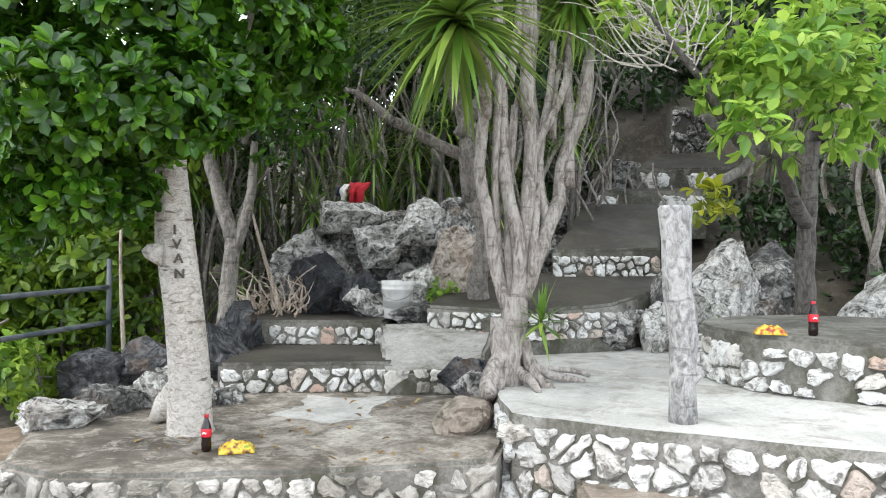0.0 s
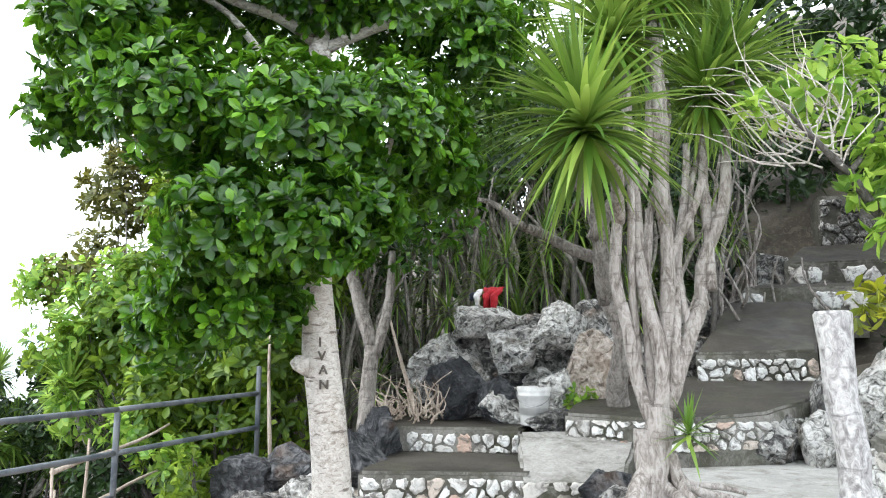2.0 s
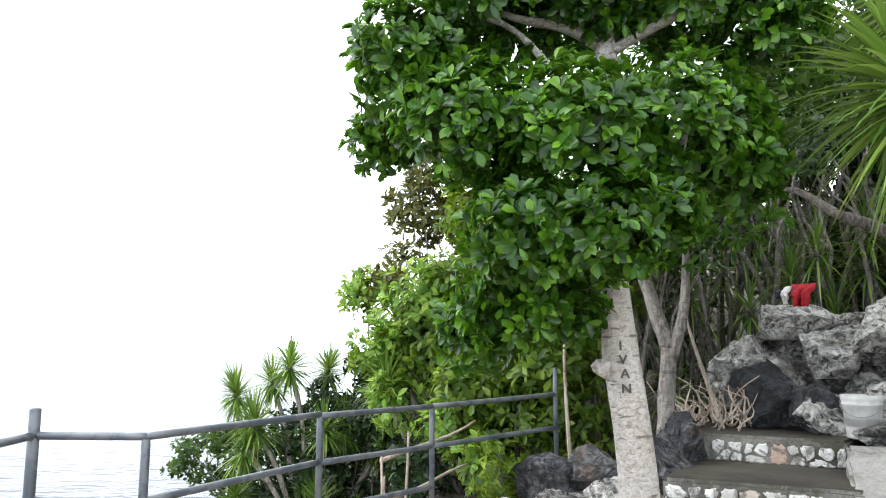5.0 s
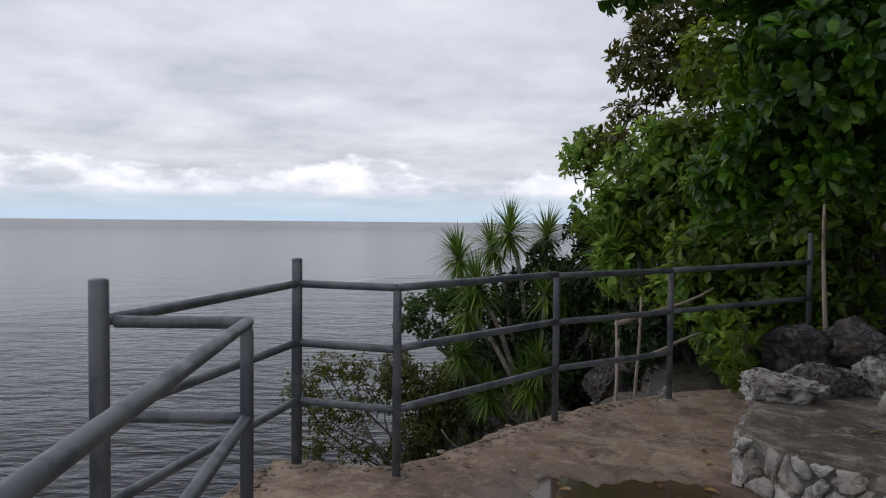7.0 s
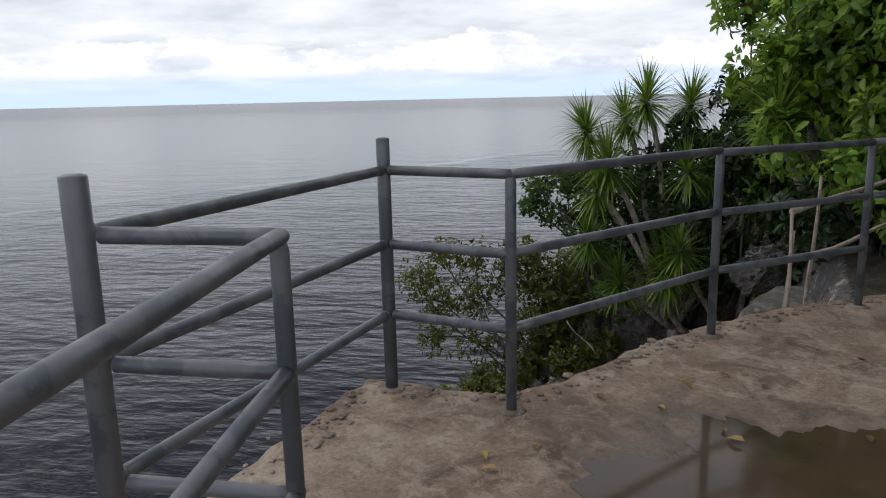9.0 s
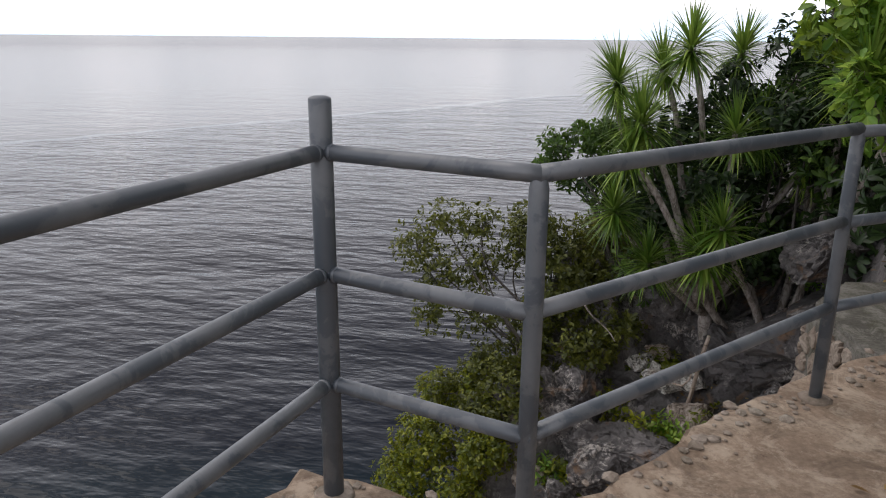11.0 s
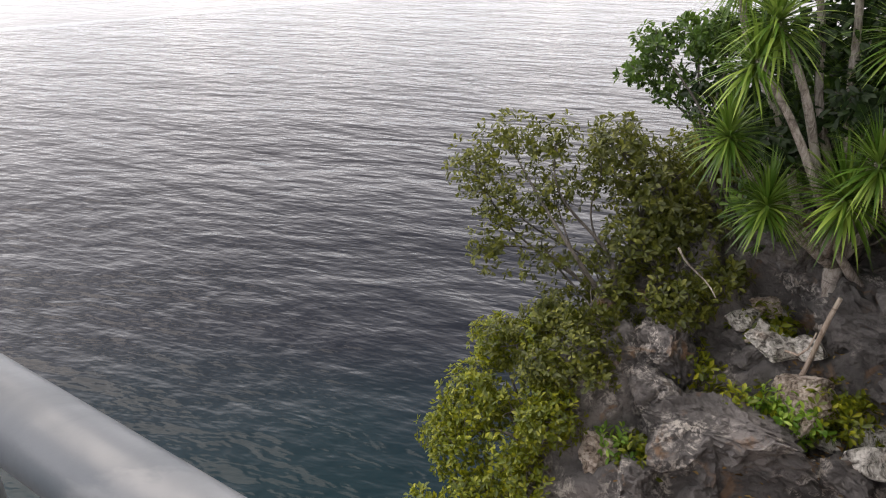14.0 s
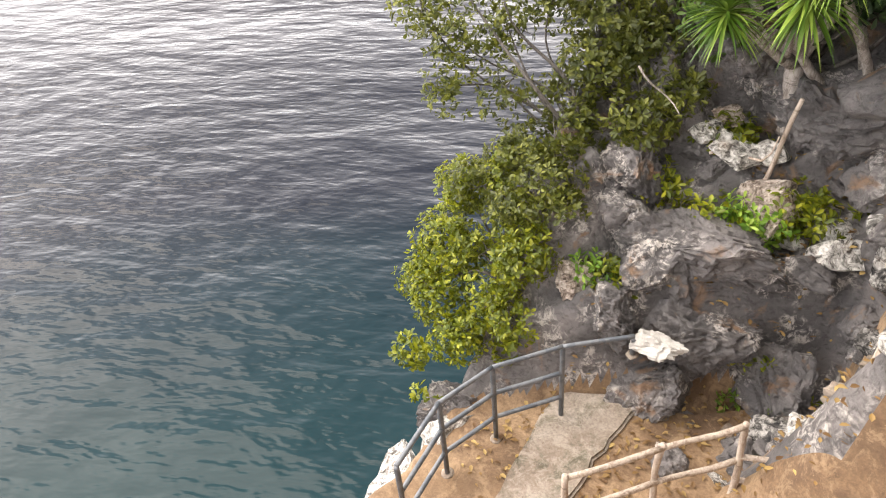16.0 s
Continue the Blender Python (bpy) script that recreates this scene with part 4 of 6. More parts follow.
CROWN = [(-1.81, 4.12, 3.16, 0.40), (-1.59, 4.42, 3.58, 0.50), (-1.13, 4.79, 3.80, 0.6), (-0.55, 5.10, 3.73, 0.52), (-0.15, 5.45, 3.46, 0.36), (-1.46, 4.14, 2.73, 0.40), (-0.94, 4.43, 2.63, 0.44), (-0.52, 4.79, 2.72, 0.45),
         (-0.29, 5.19, 2.56, 0.29), (-1.15, 4.25, 2.12, 0.36), (-0.74, 4.39, 2.09, 0.33), (-0.49, 4.48, 2.18, 0.2), (-1.38, 4.48, 1.77, 0.34), (-1.81, 4.75, 1.62, 0.3), (-1.22, 4.75, 1.76, 0.28), (-2.21, 4.30, 2.79, 0.23),
         (-0.90, 4.87, 4.28, 0.68), (-1.68, 4.49, 4.21, 0.62)]
cs, ns = blob_points(lumps(CROWN), 190, 11, 0.35, 0.34, 2.6)
under(leaf_cloud("crown", cs, ns, 0.078, M_LEAF1, None, "", 9, 0.85, 0.54, 12), shade)

# carved letters down the trunk
for ch, z, xx in (("I", 1.50, -0.935), ("V", 1.42, -0.925), ("A", 1.34, -0.918), ("N", 1.255, -0.915)):
    cu = bpy.data.curves.new("letter", "FONT")
    cu.body, cu.size, cu.extrude, cu.align_x = ch, 0.078, 0.012, "CENTER"
    tmp = new("letter", cu)
    bpy.context.view_layer.update()
    me = bpy.data.meshes.new_from_object(tmp.evaluated_get(bpy.context.evaluated_depsgraph_get()))
    bpy.data.objects.remove(tmp)
    lt = obj("letter", me, M_INK, None, "dark carved letter")
    yy = 4.945 + (1.50 - z) * 0.09
    lt.matrix_world = pose(xx, yy, z - 0.03, 90, 0, 12)
    lt.parent = trunk
    lt.matrix_parent_inverse = Matrix.Identity(4)
    lt.location = Vector((xx, yy, z - 0.03))


def spiky_tree(name, base, stems, heads, label, seed, mat=M_BARK2, leaf=0.55, count=85, width=0.026, group=""):
    """stems: (p, q, r0, r1, crook) in world places; heads: (x, y, z, size)."""
    root = empty(name, base, label, "dragon tree", group)
    for k, sgm in enumerate(stems):
        bm = bmesh.new()
        limbs(bm, [sgm], 10, seed + k * 3)
        under(part("stem", bm, mat, None, "", True), root)
    for k, (x, y, z, s) in enumerate(heads):
        tl = (random.Random(seed + k).uniform(-0.3, 0.3), random.Random(seed + k + 50).uniform(-0.3, 0.3), 1)
        under(spike_head("leaf_rosette", (x, y, z), count, leaf * s, width * s ** 0.5, seed + k, M_SPIKE, None, 1.2, tilt=tl), root)
    return root


b = (0.95, 5.95, 0.46)
spiky_tree("many_stemmed_dragon_tree", b, [
    ((0.93, 5.93, 0.44), (0.97, 5.95, 1.08), 0.101, 0.084, 0.05),
    ((0.93, 5.93, 1.0), (0.76, 5.95, 1.75), 0.049, 0.042, 0.06), ((0.76, 5.95, 1.72), (0.72, 5.9, 2.7), 0.042, 0.034, 0.05),
    ((0.98, 5.92, 1.05), (0.88, 6.0, 2.1), 0.050, 0.042, 0.05), ((0.88, 6.0, 2.08), (0.85, 6.1, 3.4), 0.042, 0.029, 0.04),
    ((1.0, 5.95, 1.05), (1.06, 6.05, 2.3), 0.052, 0.046, 0.03), ((1.06, 6.05, 2.28), (1.03, 6.2, 3.9), 0.046, 0.034, 0.03),
    ((1.06, 6.05, 2.0), (1.32, 6.1, 2.6), 0.034, 0.025, 0.05), ((1.02, 5.96, 1.08), (1.28, 6.2, 1.75), 0.055, 0.049, 0.04), ((1.28, 6.2, 1.72), (1.50, 6.35, 2.75), 0.049, 0.038, 0.06),
    ((1.35, 6.22, 1.85), (1.42, 6.5, 3.3), 0.042, 0.029, 0.05), ((1.5, 6.35, 2.7), (1.62, 6.8, 3.6), 0.038, 0.027, 0.05),
    ((0.76, 5.95, 2.3), (0.60, 5.35, 2.82), 0.046, 0.042, 0.08), ((0.92, 5.98, 2.5), (1.0, 6.25, 4.2), 0.034, 0.027, 0.04),
    ((0.95, 5.98, 1.02), (0.97, 6.1, 2.4), 0.038, 0.030, 0.07), ((0.97, 6.1, 2.38), (1.16, 6.4, 4.1), 0.030, 0.024, 0.05), ((1.05, 6.0, 1.1), (1.16, 6.3, 2.2), 0.040, 0.030, 0.07),
    ((1.16, 6.3, 2.18), (1.12, 6.5, 3.5), 0.030, 0.024, 0.06), ((0.86, 5.97, 1.35), (0.80, 6.12, 3.3), 0.030, 0.022, 0.05), ((1.2, 6.12, 1.55), (1.24, 6.3, 2.9), 0.030, 0.024, 0.06), ((1.24, 6.3, 2.2), (1.40, 6.5, 3.0), 0.025, 0.020, 0.08)],
    [(0.57, 5.28, 2.86, 1.0), (1.63, 6.82, 3.72, 1.05), (1.01, 6.28, 4.27, 1.05), (0.75, 6.1, 3.75, 1.0), (1.40, 6.5, 3.4, 0.9), (1.2, 6.5, 4.6, 1.0)],
    "grey many-stemmed dragon tree with long sword leaves", 31, M_BARK2, 0.74, 210, 0.046)
root_ob = bpy.data.objects["many_stemmed_dragon_tree"]
bm = bmesh.new()
limbs(bm, [((0.90, 5.9, 0.75), (0.80, 5.6, 0.47), 0.075, 0.05, 0.08), ((1.02, 5.93, 0.8), (1.22, 5.85, 0.48), 0.05, 0.03, 0.12), ((1.04, 5.96, 0.7), (1.45, 6.1, 0.5), 0.04, 0.02, 0.12), ((0.95, 5.9, 0.62), (1.12, 5.66, 0.5), 0.045, 0.022, 0.15),
           ((1.0, 6.0, 0.62), (1.5, 6.25, 0.52), 0.035, 0.015, 0.15), ((0.86, 5.88, 0.95), (0.84, 5.78, 0.5), 0.05, 0.06, 0.08)], 9, 77)
under(part("root", bm, M_BARK2, None, "bleached gnarled roots", True), root_ob)
tuft = empty("sword_leaf_tuft", (1.14, 5.84, 0.92), "small bright green sword-leaved shoot on the tree foot", "plant")
under(spike_head("leaf_rosette", (1.14, 5.80, 0.96), 26, 0.26, 0.03, 5, M_SPIKE, None, 0.5, tilt=(0.15, -0.2, 1)), tuft)

# twisted trunk behind it
twist = empty("gnarled_tree", (0.72, 8.0, 0.85), "gnarled pale tree with crooked limbs behind the steps", "tree")
bm = bmesh.new()
limbs(bm, [((0.72, 8.0, 0.8), (0.60, 7.6, 1.9), 0.10, 0.085, 0.12), ((0.60, 7.6, 1.88), (0.40, 7.3, 2.9), 0.085, 0.06, 0.12), ((0.56, 7.55, 2.25), (-0.05, 7.2, 2.5), 0.06, 0.04, 0.12), ((-0.05, 7.2, 2.5), (-0.45, 7.1, 2.75), 0.04, 0.02, 0.1),
           ((0.5, 7.4, 2.4), (0.95, 7.5, 3.3), 0.06, 0.04, 0.1), ((0.42, 7.3, 2.85), (0.2, 7.0, 3.8), 0.07, 0.03, 0.1)], 11, 41)
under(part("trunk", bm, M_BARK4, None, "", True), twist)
cs, ns = blob_points(lumps([(0.0, 7.0, 3.9, 0.6), (0.7, 7.4, 3.9, 0.6), (-0.5, 7.0, 3.4, 0.35)]), 30, 43, 0.4, 0.2)
under(leaf_cloud("crown", cs, ns, 0.11, M_LEAF2, None, "", 6, 0.9, 0.4, 44), twist)

# lime-green tree beside the plinth
lime = empty("lime_leaf_tree", (3.6, 7.74, 0.85), "dark-trunked tree with light green pointed leaves", "tree")
bm = bmesh.new()
limbs(bm, [((3.6, 7.74, 0.3), (3.58, 7.72, 1.75), 0.10, 0.075, 0.03), ((3.58, 7.72, 1.72), (3.62, 7.6, 2.6), 0.072, 0.05, 0.05), ((3.56, 7.7, 1.65), (3.15, 7.2, 2.25), 0.065, 0.055, 0.05), ((3.15, 7.2, 2.25), (2.5, 5.95, 2.05), 0.055, 0.045, 0.05),
           ((2.5, 5.95, 2.05), (2.12, 5.75, 2.5), 0.045, 0.025, 0.05), ((2.12, 5.75, 2.5), (1.75, 5.6, 2.9), 0.025, 0.01, 0.05), ((2.5, 5.95, 2.05), (2.08, 5.4, 1.78), 0.04, 0.025, 0.06),
           ((3.6, 7.6, 2.5), (3.1, 6.2, 2.9), 0.05, 0.02, 0.05), ((3.6, 7.6, 2.4), (3.6, 6.4, 2.9), 0.04, 0.015, 0.05), ((2.12, 5.75, 2.5), (2.4, 5.9, 2.9), 0.02, 0.008, 0.05)], 11, 61)
under(part("trunk", bm, M_BARK3, None, "", True), lime)
bm = bmesh.new()
rng = random.Random(8)
for k in range(46):
    p = Vector((1.92 + rng.uniform(-0.2, 0.2), 5.7, 2.62 + rng.uniform(-0.1, 0.3)))
    q = p + Vector((rng.uniform(-0.7, 0.2), rng.uniform(-0.25, 0.2), rng.uniform(0.05, 0.6)))
    add_tube(bm, bent(p, q, 6, 0.14, k), taper(6, 0.0065, 0.002), 5)
under(part("twig", bm, M_BARK1, None, "bleached bare twigs"), lime)
LIMEB = [(2.36, 5.73, 2.56, 0.30), (2.76, 5.97, 2.57, 0.46), (3.23, 6.21, 2.43, 0.5), (2.92, 6.18, 2.93, 0.55), (2.21, 5.92, 2.94, 0.36), (3.53, 6.53, 2.99, 0.52), (2.40, 5.64, 2.15, 0.18), (2.87, 5.98, 2.13, 0.2), (1.60, 5.67, 2.92, 0.14), (1.98, 5.90, 3.15, 0.34)]
cs, ns = blob_points(lumps(LIMEB, 0.75), 52, 15, 0.2, 0.0, 2.9)
under(leaf_cloud("crown", cs, ns, 0.125, M_LIME, None, "", 6, 1.0, 0.46, 16, 0.3, blunt=False), lime)

# cut stump standing on the terrace wall
stump = empty("cut_trunk_post", (1.82, 4.95, 0.5), "sawn-off flaky grey trunk with a sprouting top", "stump")
bm = bmesh.new()
add_tube(bm, [(1.83, 4.93, 0.46), (1.83, 4.94, 0.7), (1.835, 4.95, 0.95), (1.80, 4.95, 1.2), (1.79, 4.95, 1.45), (1.785, 4.95, 1.62), (1.785, 4.95, 1.635)], [0.072, 0.068, 0.072, 0.075, 0.080, 0.086, 0.078], 16, 0.08, 9)
add_tube(bm, [(1.86, 4.95, 0.72), (1.89, 4.93, 0.76), (1.90, 4.93, 0.80)], [0.05, 0.04, 0.02], 8, 0.1, 3)
under(part("trunk", bm, M_DEAD, None, "", True), stump)
cs, ns = blob_points(lumps([(1.90, 4.95, 1.68, 0.12), (1.98, 4.98, 1.69, 0.13)]), 60, 25, 0.2, 0.3, 3)
sprout = under(leaf_cloud("sprout", cs, ns, 0.085, M_LEAFY, None, "fresh yellow-green shoots", 5, 1.0, 0.42, 26, 0.2), stump)
tagged(sprout, "fresh yellow-green shoots", kind="stuff")

# pale pole trunk behind the shade tree and brushwood
pt = empty("slender_pale_tree", (-1.67, 7.45, 0.3), "slender pale trunk behind the shade tree", "tree")
bm = bmesh.new()
limbs(bm, [((-1.52, 7.45, 0.1), (-1.56, 7.5, 1.5), 0.085, 0.07, 0.05), ((-1.56, 7.5, 1.48), (-2.0, 7.6, 2.9), 0.07, 0.045, 0.06), ((-1.55, 7.5, 1.4), (-1.4, 7.6, 2.4), 0.06, 0.03, 0.08), ((-1.5, 7.6, 2.38), (-0.6, 7.2, 4.2), 0.035, 0.012, 0.08), ((-2.0, 7.6, 2.88), (-1.2, 7.2, 4.9), 0.045, 0.015, 0.08)], 11, 91)
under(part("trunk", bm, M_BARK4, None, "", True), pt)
cs, ns = blob_points(lumps([(-2.0, 7.6, 3.1, 0.6), (-1.4, 7.7, 2.9, 0.45), (-2.9, 7.6, 3.7, 0.6), (-2.4, 7.4, 4.2, 0.6)] + [(-0.31, 6.88, 4.50, 0.69), (-0.68, 6.75, 4.99, 0.71), (-0.18, 7.45, 5.22, 0.61), (-1.75, 6.90, 5.65, 1.02), (-2.20, 6.21, 4.66, 0.50), (-0.29, 7.20, 3.81, 0.45), (-1.02, 7.27, 2.67, 0.54), (-1.32, 6.74, 3.78, 0.58)]), 48, 93, 0.3, 0.35)
under(leaf_cloud("crown", cs, ns, 0.10, M_LEAF1, None, "", 6, 0.9, 0.46, 94), pt)
tangle = empty("root_tangle", (2.35, 11.6, land(2.35, 11.6)), "tangle of pale bare roots beside the climbing path", "roots", kind="stuff")
bm = bmesh.new()
rng = random.Random(29)
for k in range(34):
    x, y = rng.uniform(1.5, 2.7), rng.uniform(10.6, 12.6)
    p = Vector((x + 0.1 * (y - 10), y, land(x, y) - 0.05))
    q = p + Vector((rng.uniform(-0.5, 0.5), rng.uniform(-0.3, 0.3), rng.uniform(0.5, 2.0)))
    add_tube(bm, bent(p, q, 9, 0.22, k), taper(9, rng.uniform(0.018, 0.045), 0.010), 6, 0.12, k)
under(part("root", bm, M_BARK2, None, "", True), tangle)
brush = empty("brushwood_heap", (-1.25, 8.3, 0.85), "heap of dry curled roots and brushwood", "brushwood", kind="stuff")
bm = bmesh.new()
rng = random.Random(3)
for k in range(60):
    p = Vector((-1.35 + rng.uniform(-0.35, 0.35), 8.1 + rng.uniform(-0.3, 0.3), 0.74 + rng.uniform(0, 0.1)))
    q = p + Vector((rng.uniform(-0.3, 0.3), rng.uniform(-0.25, 0.2), rng.uniform(0.05, 0.42)))
    add_tube(bm, bent(p, q, 6, 0.25, k), taper(6, 0.011, 0.004), 5)
add_tube(bm, bent((-1.3, 8.1, 0.8), (-1.55, 8.0, 1.75), 8, 0.12, 5), taper(8, 0.028, 0.012), 7)
under(part("twig", bm, M_WOODP), brush)

# ---- thicket on the slope ----
SP = []
rng = random.Random(17)


def thicket_tree(k, x, y):
    z = land(x, y)
    root = empty("thicket_tree", (x, y, z), "crowded grey thin-stemmed tree with dark leaves on the slope", "tree", "trees of the thicket")
    r_ = random.Random(100 + k)
    tops = []
    bm = bmesh.new()
    for j in range(r_.randint(5, 8)):
        q = Vector((x + r_.uniform(-0.7, 0.7), y + r_.uniform(-0.5, 0.5), z + r_.uniform(1.3, 2.2)))
        limbs(bm, [((x + r_.uniform(-0.12, 0.12), y + r_.uniform(-0.1, 0.1), z - 0.1), q, r_.uniform(0.022, 0.05), 0.022, 0.13)], 7, k * 31 + j)
        for _ in range(2):
            e = q + Vector((r_.uniform(-0.5, 0.5), r_.uniform(-0.4, 0.4), r_.uniform(0.6, 1.5)))
            limbs(bm, [(q, e, 0.022, 0.010, 0.15)], 6, k * 17 + j)
            tops.append(e)
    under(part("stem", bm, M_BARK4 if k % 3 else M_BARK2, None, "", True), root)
    balls = [(*t, r_.uniform(0.3, 0.5)) for t in tops]
    cs, ns = blob_points(lumps(balls), 16, k, 0.25, 0.2)
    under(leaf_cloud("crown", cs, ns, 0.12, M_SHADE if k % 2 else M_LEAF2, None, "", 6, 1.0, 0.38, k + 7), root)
    for _ in range(3):
        hx, hy = x + r_.uniform(-0.7, 0.7), y - r_.uniform(0.1, 0.5)
        hz = z + r_.uniform(0.5, 2.4)
        bm = bmesh.new()
        limbs(bm, [((hx, hy, land(hx, hy) - 0.1), (hx, hy, hz), 0.035, 0.03, 0.05)], 7, k)
        under(part("stem", bm, M_BARK3, None, "", True), root)
        under(spike_head("leaf_rosette", (hx, hy, hz), 46, 0.62, 0.024, k + int(hz * 90), M_SPIKE, None, 2.0), root)


spots = [(-3.6, 9.3), (-2.9, 9.0), (-2.3, 8.7), (-2.6, 9.9), (-1.9, 9.6), (-1.2, 10.1), (-0.6, 10.4), (0.1, 10.2), (0.7, 10.6), (1.2, 10.2), (-3.4, 10.6), (-1.6, 11.0), (0.3, 11.6), (1.5, 11.6), (4.3, 10.6), (4.9, 9.6),
         (5.2, 11.4), (2.1, 13.0), (3.0, 15.6), (5.6, 13.3), (-0.8, 12.0), (-4.4, 10.4), (1.0, 13.2), (5.6, 8.4), (4.7, 8.6)]
for k, (x, y) in enumerate(spots):
    thicket_tree(k, x, y)

# dense leaf canopy that closes the wood
wood = empty("wood_canopy", (0, 13.5, 3.0), "dense dark green woodland canopy on the slope", "woodland", kind="stuff")
wood.location.z = land(0, 13.5)
bpy.context.view_layer.update()
balls = []
rng = random.Random(5)
for k in range(64):
    x, y = rng.uniform(-5.0, 8.5), rng.uniform(11.0, 16.5)
    lift, girth = rng.uniform(0.2, 3.6), rng.uniform(0.7, 1.2)
    if not (1.6 < x < 5.4 and y < 15.2):
        balls.append((x, y, land(x, y) + lift, girth))
for k in range(10):
    balls.append((rng.uniform(-1.0, 5.5), rng.uniform(9.5, 12), rng.uniform(4.6, 6.0), rng.uniform(0.6, 1.0)))
cs, ns = blob_points(lumps(balls), 11, 71, 0.3, 0.4)
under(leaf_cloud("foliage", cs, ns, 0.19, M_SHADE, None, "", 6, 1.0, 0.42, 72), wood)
bm = bmesh.new()
for k in range(150):
    x, y = rng.uniform(-4, 6), rng.uniform(10.2, 14.5)
    z = land(x, y)
    if 2.0 < x < 4.8 and y > 10.4:
        continue
    limbs(bm, [((x, y, z - 0.1), (x + rng.uniform(-0.8, 0.8), y + rng.uniform(-0.5, 0.5), z + rng.uniform(2, 3.4)), rng.uniform(0.02, 0.045), 0.014, 0.11)], 6, k)
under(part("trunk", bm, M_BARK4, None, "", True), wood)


def shrub(name, balls, leaf, mat, density, label, seed, per=6, aspect=0.42, stem=True, base=None, shell=0.3, gap=0.2, squash=0.85, category="shrub", group="", mat_stem=M_BARK3, droop=0.0):
    x, y, z, r = balls[0]
    bx, by = base if base else (sum(b[0] for b in balls) / len(balls), sum(b[1] for b in balls) / len(balls))
    bz = land(bx, by)
    root = empty(name, (bx, by, bz), label, category, group)
    if stem:
        bm = bmesh.new()
        for k, (x, y, z, r) in enumerate(balls):
            limbs(bm, [((bx, by, bz - 0.12), (x, y, z), 0.026 if z - bz > 1.2 else 0.018, 0.007, 0.13)], 6, seed + k)
            for j in range(3):
                rr = random.Random(seed + k * 9 + j)
                q = Vector((x, y, z)) + Vector((rr.uniform(-1, 1), rr.uniform(-1, 1), rr.uniform(-0.6, 1))) * r * 0.8
                limbs(bm, [((x, y, z), q, 0.008, 0.003, 0.1)], 5, seed + j)
        under(part("stem", bm, mat_stem, None, "", True), root)
    cs, ns = blob_points(lumps(balls, squash), density, seed, shell, gap, 3.0)
    under(leaf_cloud("foliage", cs, ns, leaf, mat, None, "", per, 1.0, aspect, seed + 1, droop), root)
    return root


OLIVE = [(-5.41, 8.81, 3.45, 0.55), (-5.58, 8.66, 2.51, 0.5), (-5.17, 9.02, 4.09, 0.62), (-5.93, 8.36, 2.27, 0.3), (-4.82, 9.33, 3.22, 0.7)]
shrub("olive_tree", OLIVE, 0.13, M_LEAFB, 85, "olive-brown leafed tree above the cliff path", 201, 6, 0.38, True, (-4.7, 9.3), 0.3, 0.12, category="tree", mat_stem=M_BARK2)
BANK = [(-4.58, 8.21, 1.57, 0.62), (-3.79, 8.23, 1.97, 0.68), (-4.99, 7.84, 1.43, 0.4), (-3.82, 7.81, 1.07, 0.5), (-2.91, 7.87, 1.33, 0.5), (-5.64, 7.94, 1.42, 0.24), (-2.82, 8.41, 2.32, 0.7)]
shrub("bank_bush", BANK, 0.13, M_LEAF4, 85, "broad green bush on the bank beyond the railing", 211, 6, 0.44, True, (-3.7, 8.2), 0.3, 0.25)
shrub("vine_bush", [(-4.3, 8.0, 2.3, 0.4), (-3.6, 8.0, 2.6, 0.5), (-4.8, 8.1, 2.0, 0.35), (-4.1, 8.1, 3.1, 0.5), (-3.4, 8.3, 3.4, 0.6)], 0.12, M_LEAF4, 85, "light green climbing leaves over the bank bush", 221, 5, 0.5, True, (-3.9, 8.4), 0.3, 0.15, droop=0.3)
DARKL = [(-4.00, 8.14, 0.85, 0.65), (-3.49, 8.18, 1.31, 0.6), (-2.80, 8.04, 0.73, 0.5), (-3.56, 7.67, 0.32, 0.45), (-3.25, 8.20, 0.82, 0.55), (-2.80, 8.24, 1.46, 0.5), (-3.26, 7.30, 0.13, 0.25)]
shrub("shaded_bush", DARKL, 0.12, M_LEAF4, 62, "dark shaded bush behind the railing end", 231, 6, 0.42, True, (-3.2, 8.1), 0.3, 0.35)
shrub("fence_shrub", [(-2.78, 6.55, 0.36, 0.16), (-2.75, 6.38, 0.22, 0.13), (-2.66, 6.34, 0.16, 0.1), (-2.74, 6.48, 0.54, 0.1)], 0.085, M_LEAF4, 85, "bright green broad-leaved shrub at the railing foot", 241, 5, 0.5, True, (-2.72, 6.42), 0.2, 0.3)
DARKR = [(4.77, 9.34, 1.95, 0.8), (4.76, 8.84, 1.22, 0.55), (4.23, 9.80, 1.72, 0.6), (4.01, 10.28, 1.88, 0.55), (5.4, 8.8, 2.2, 0.8)]
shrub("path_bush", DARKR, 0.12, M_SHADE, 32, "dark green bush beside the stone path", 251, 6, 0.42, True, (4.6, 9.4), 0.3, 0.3)

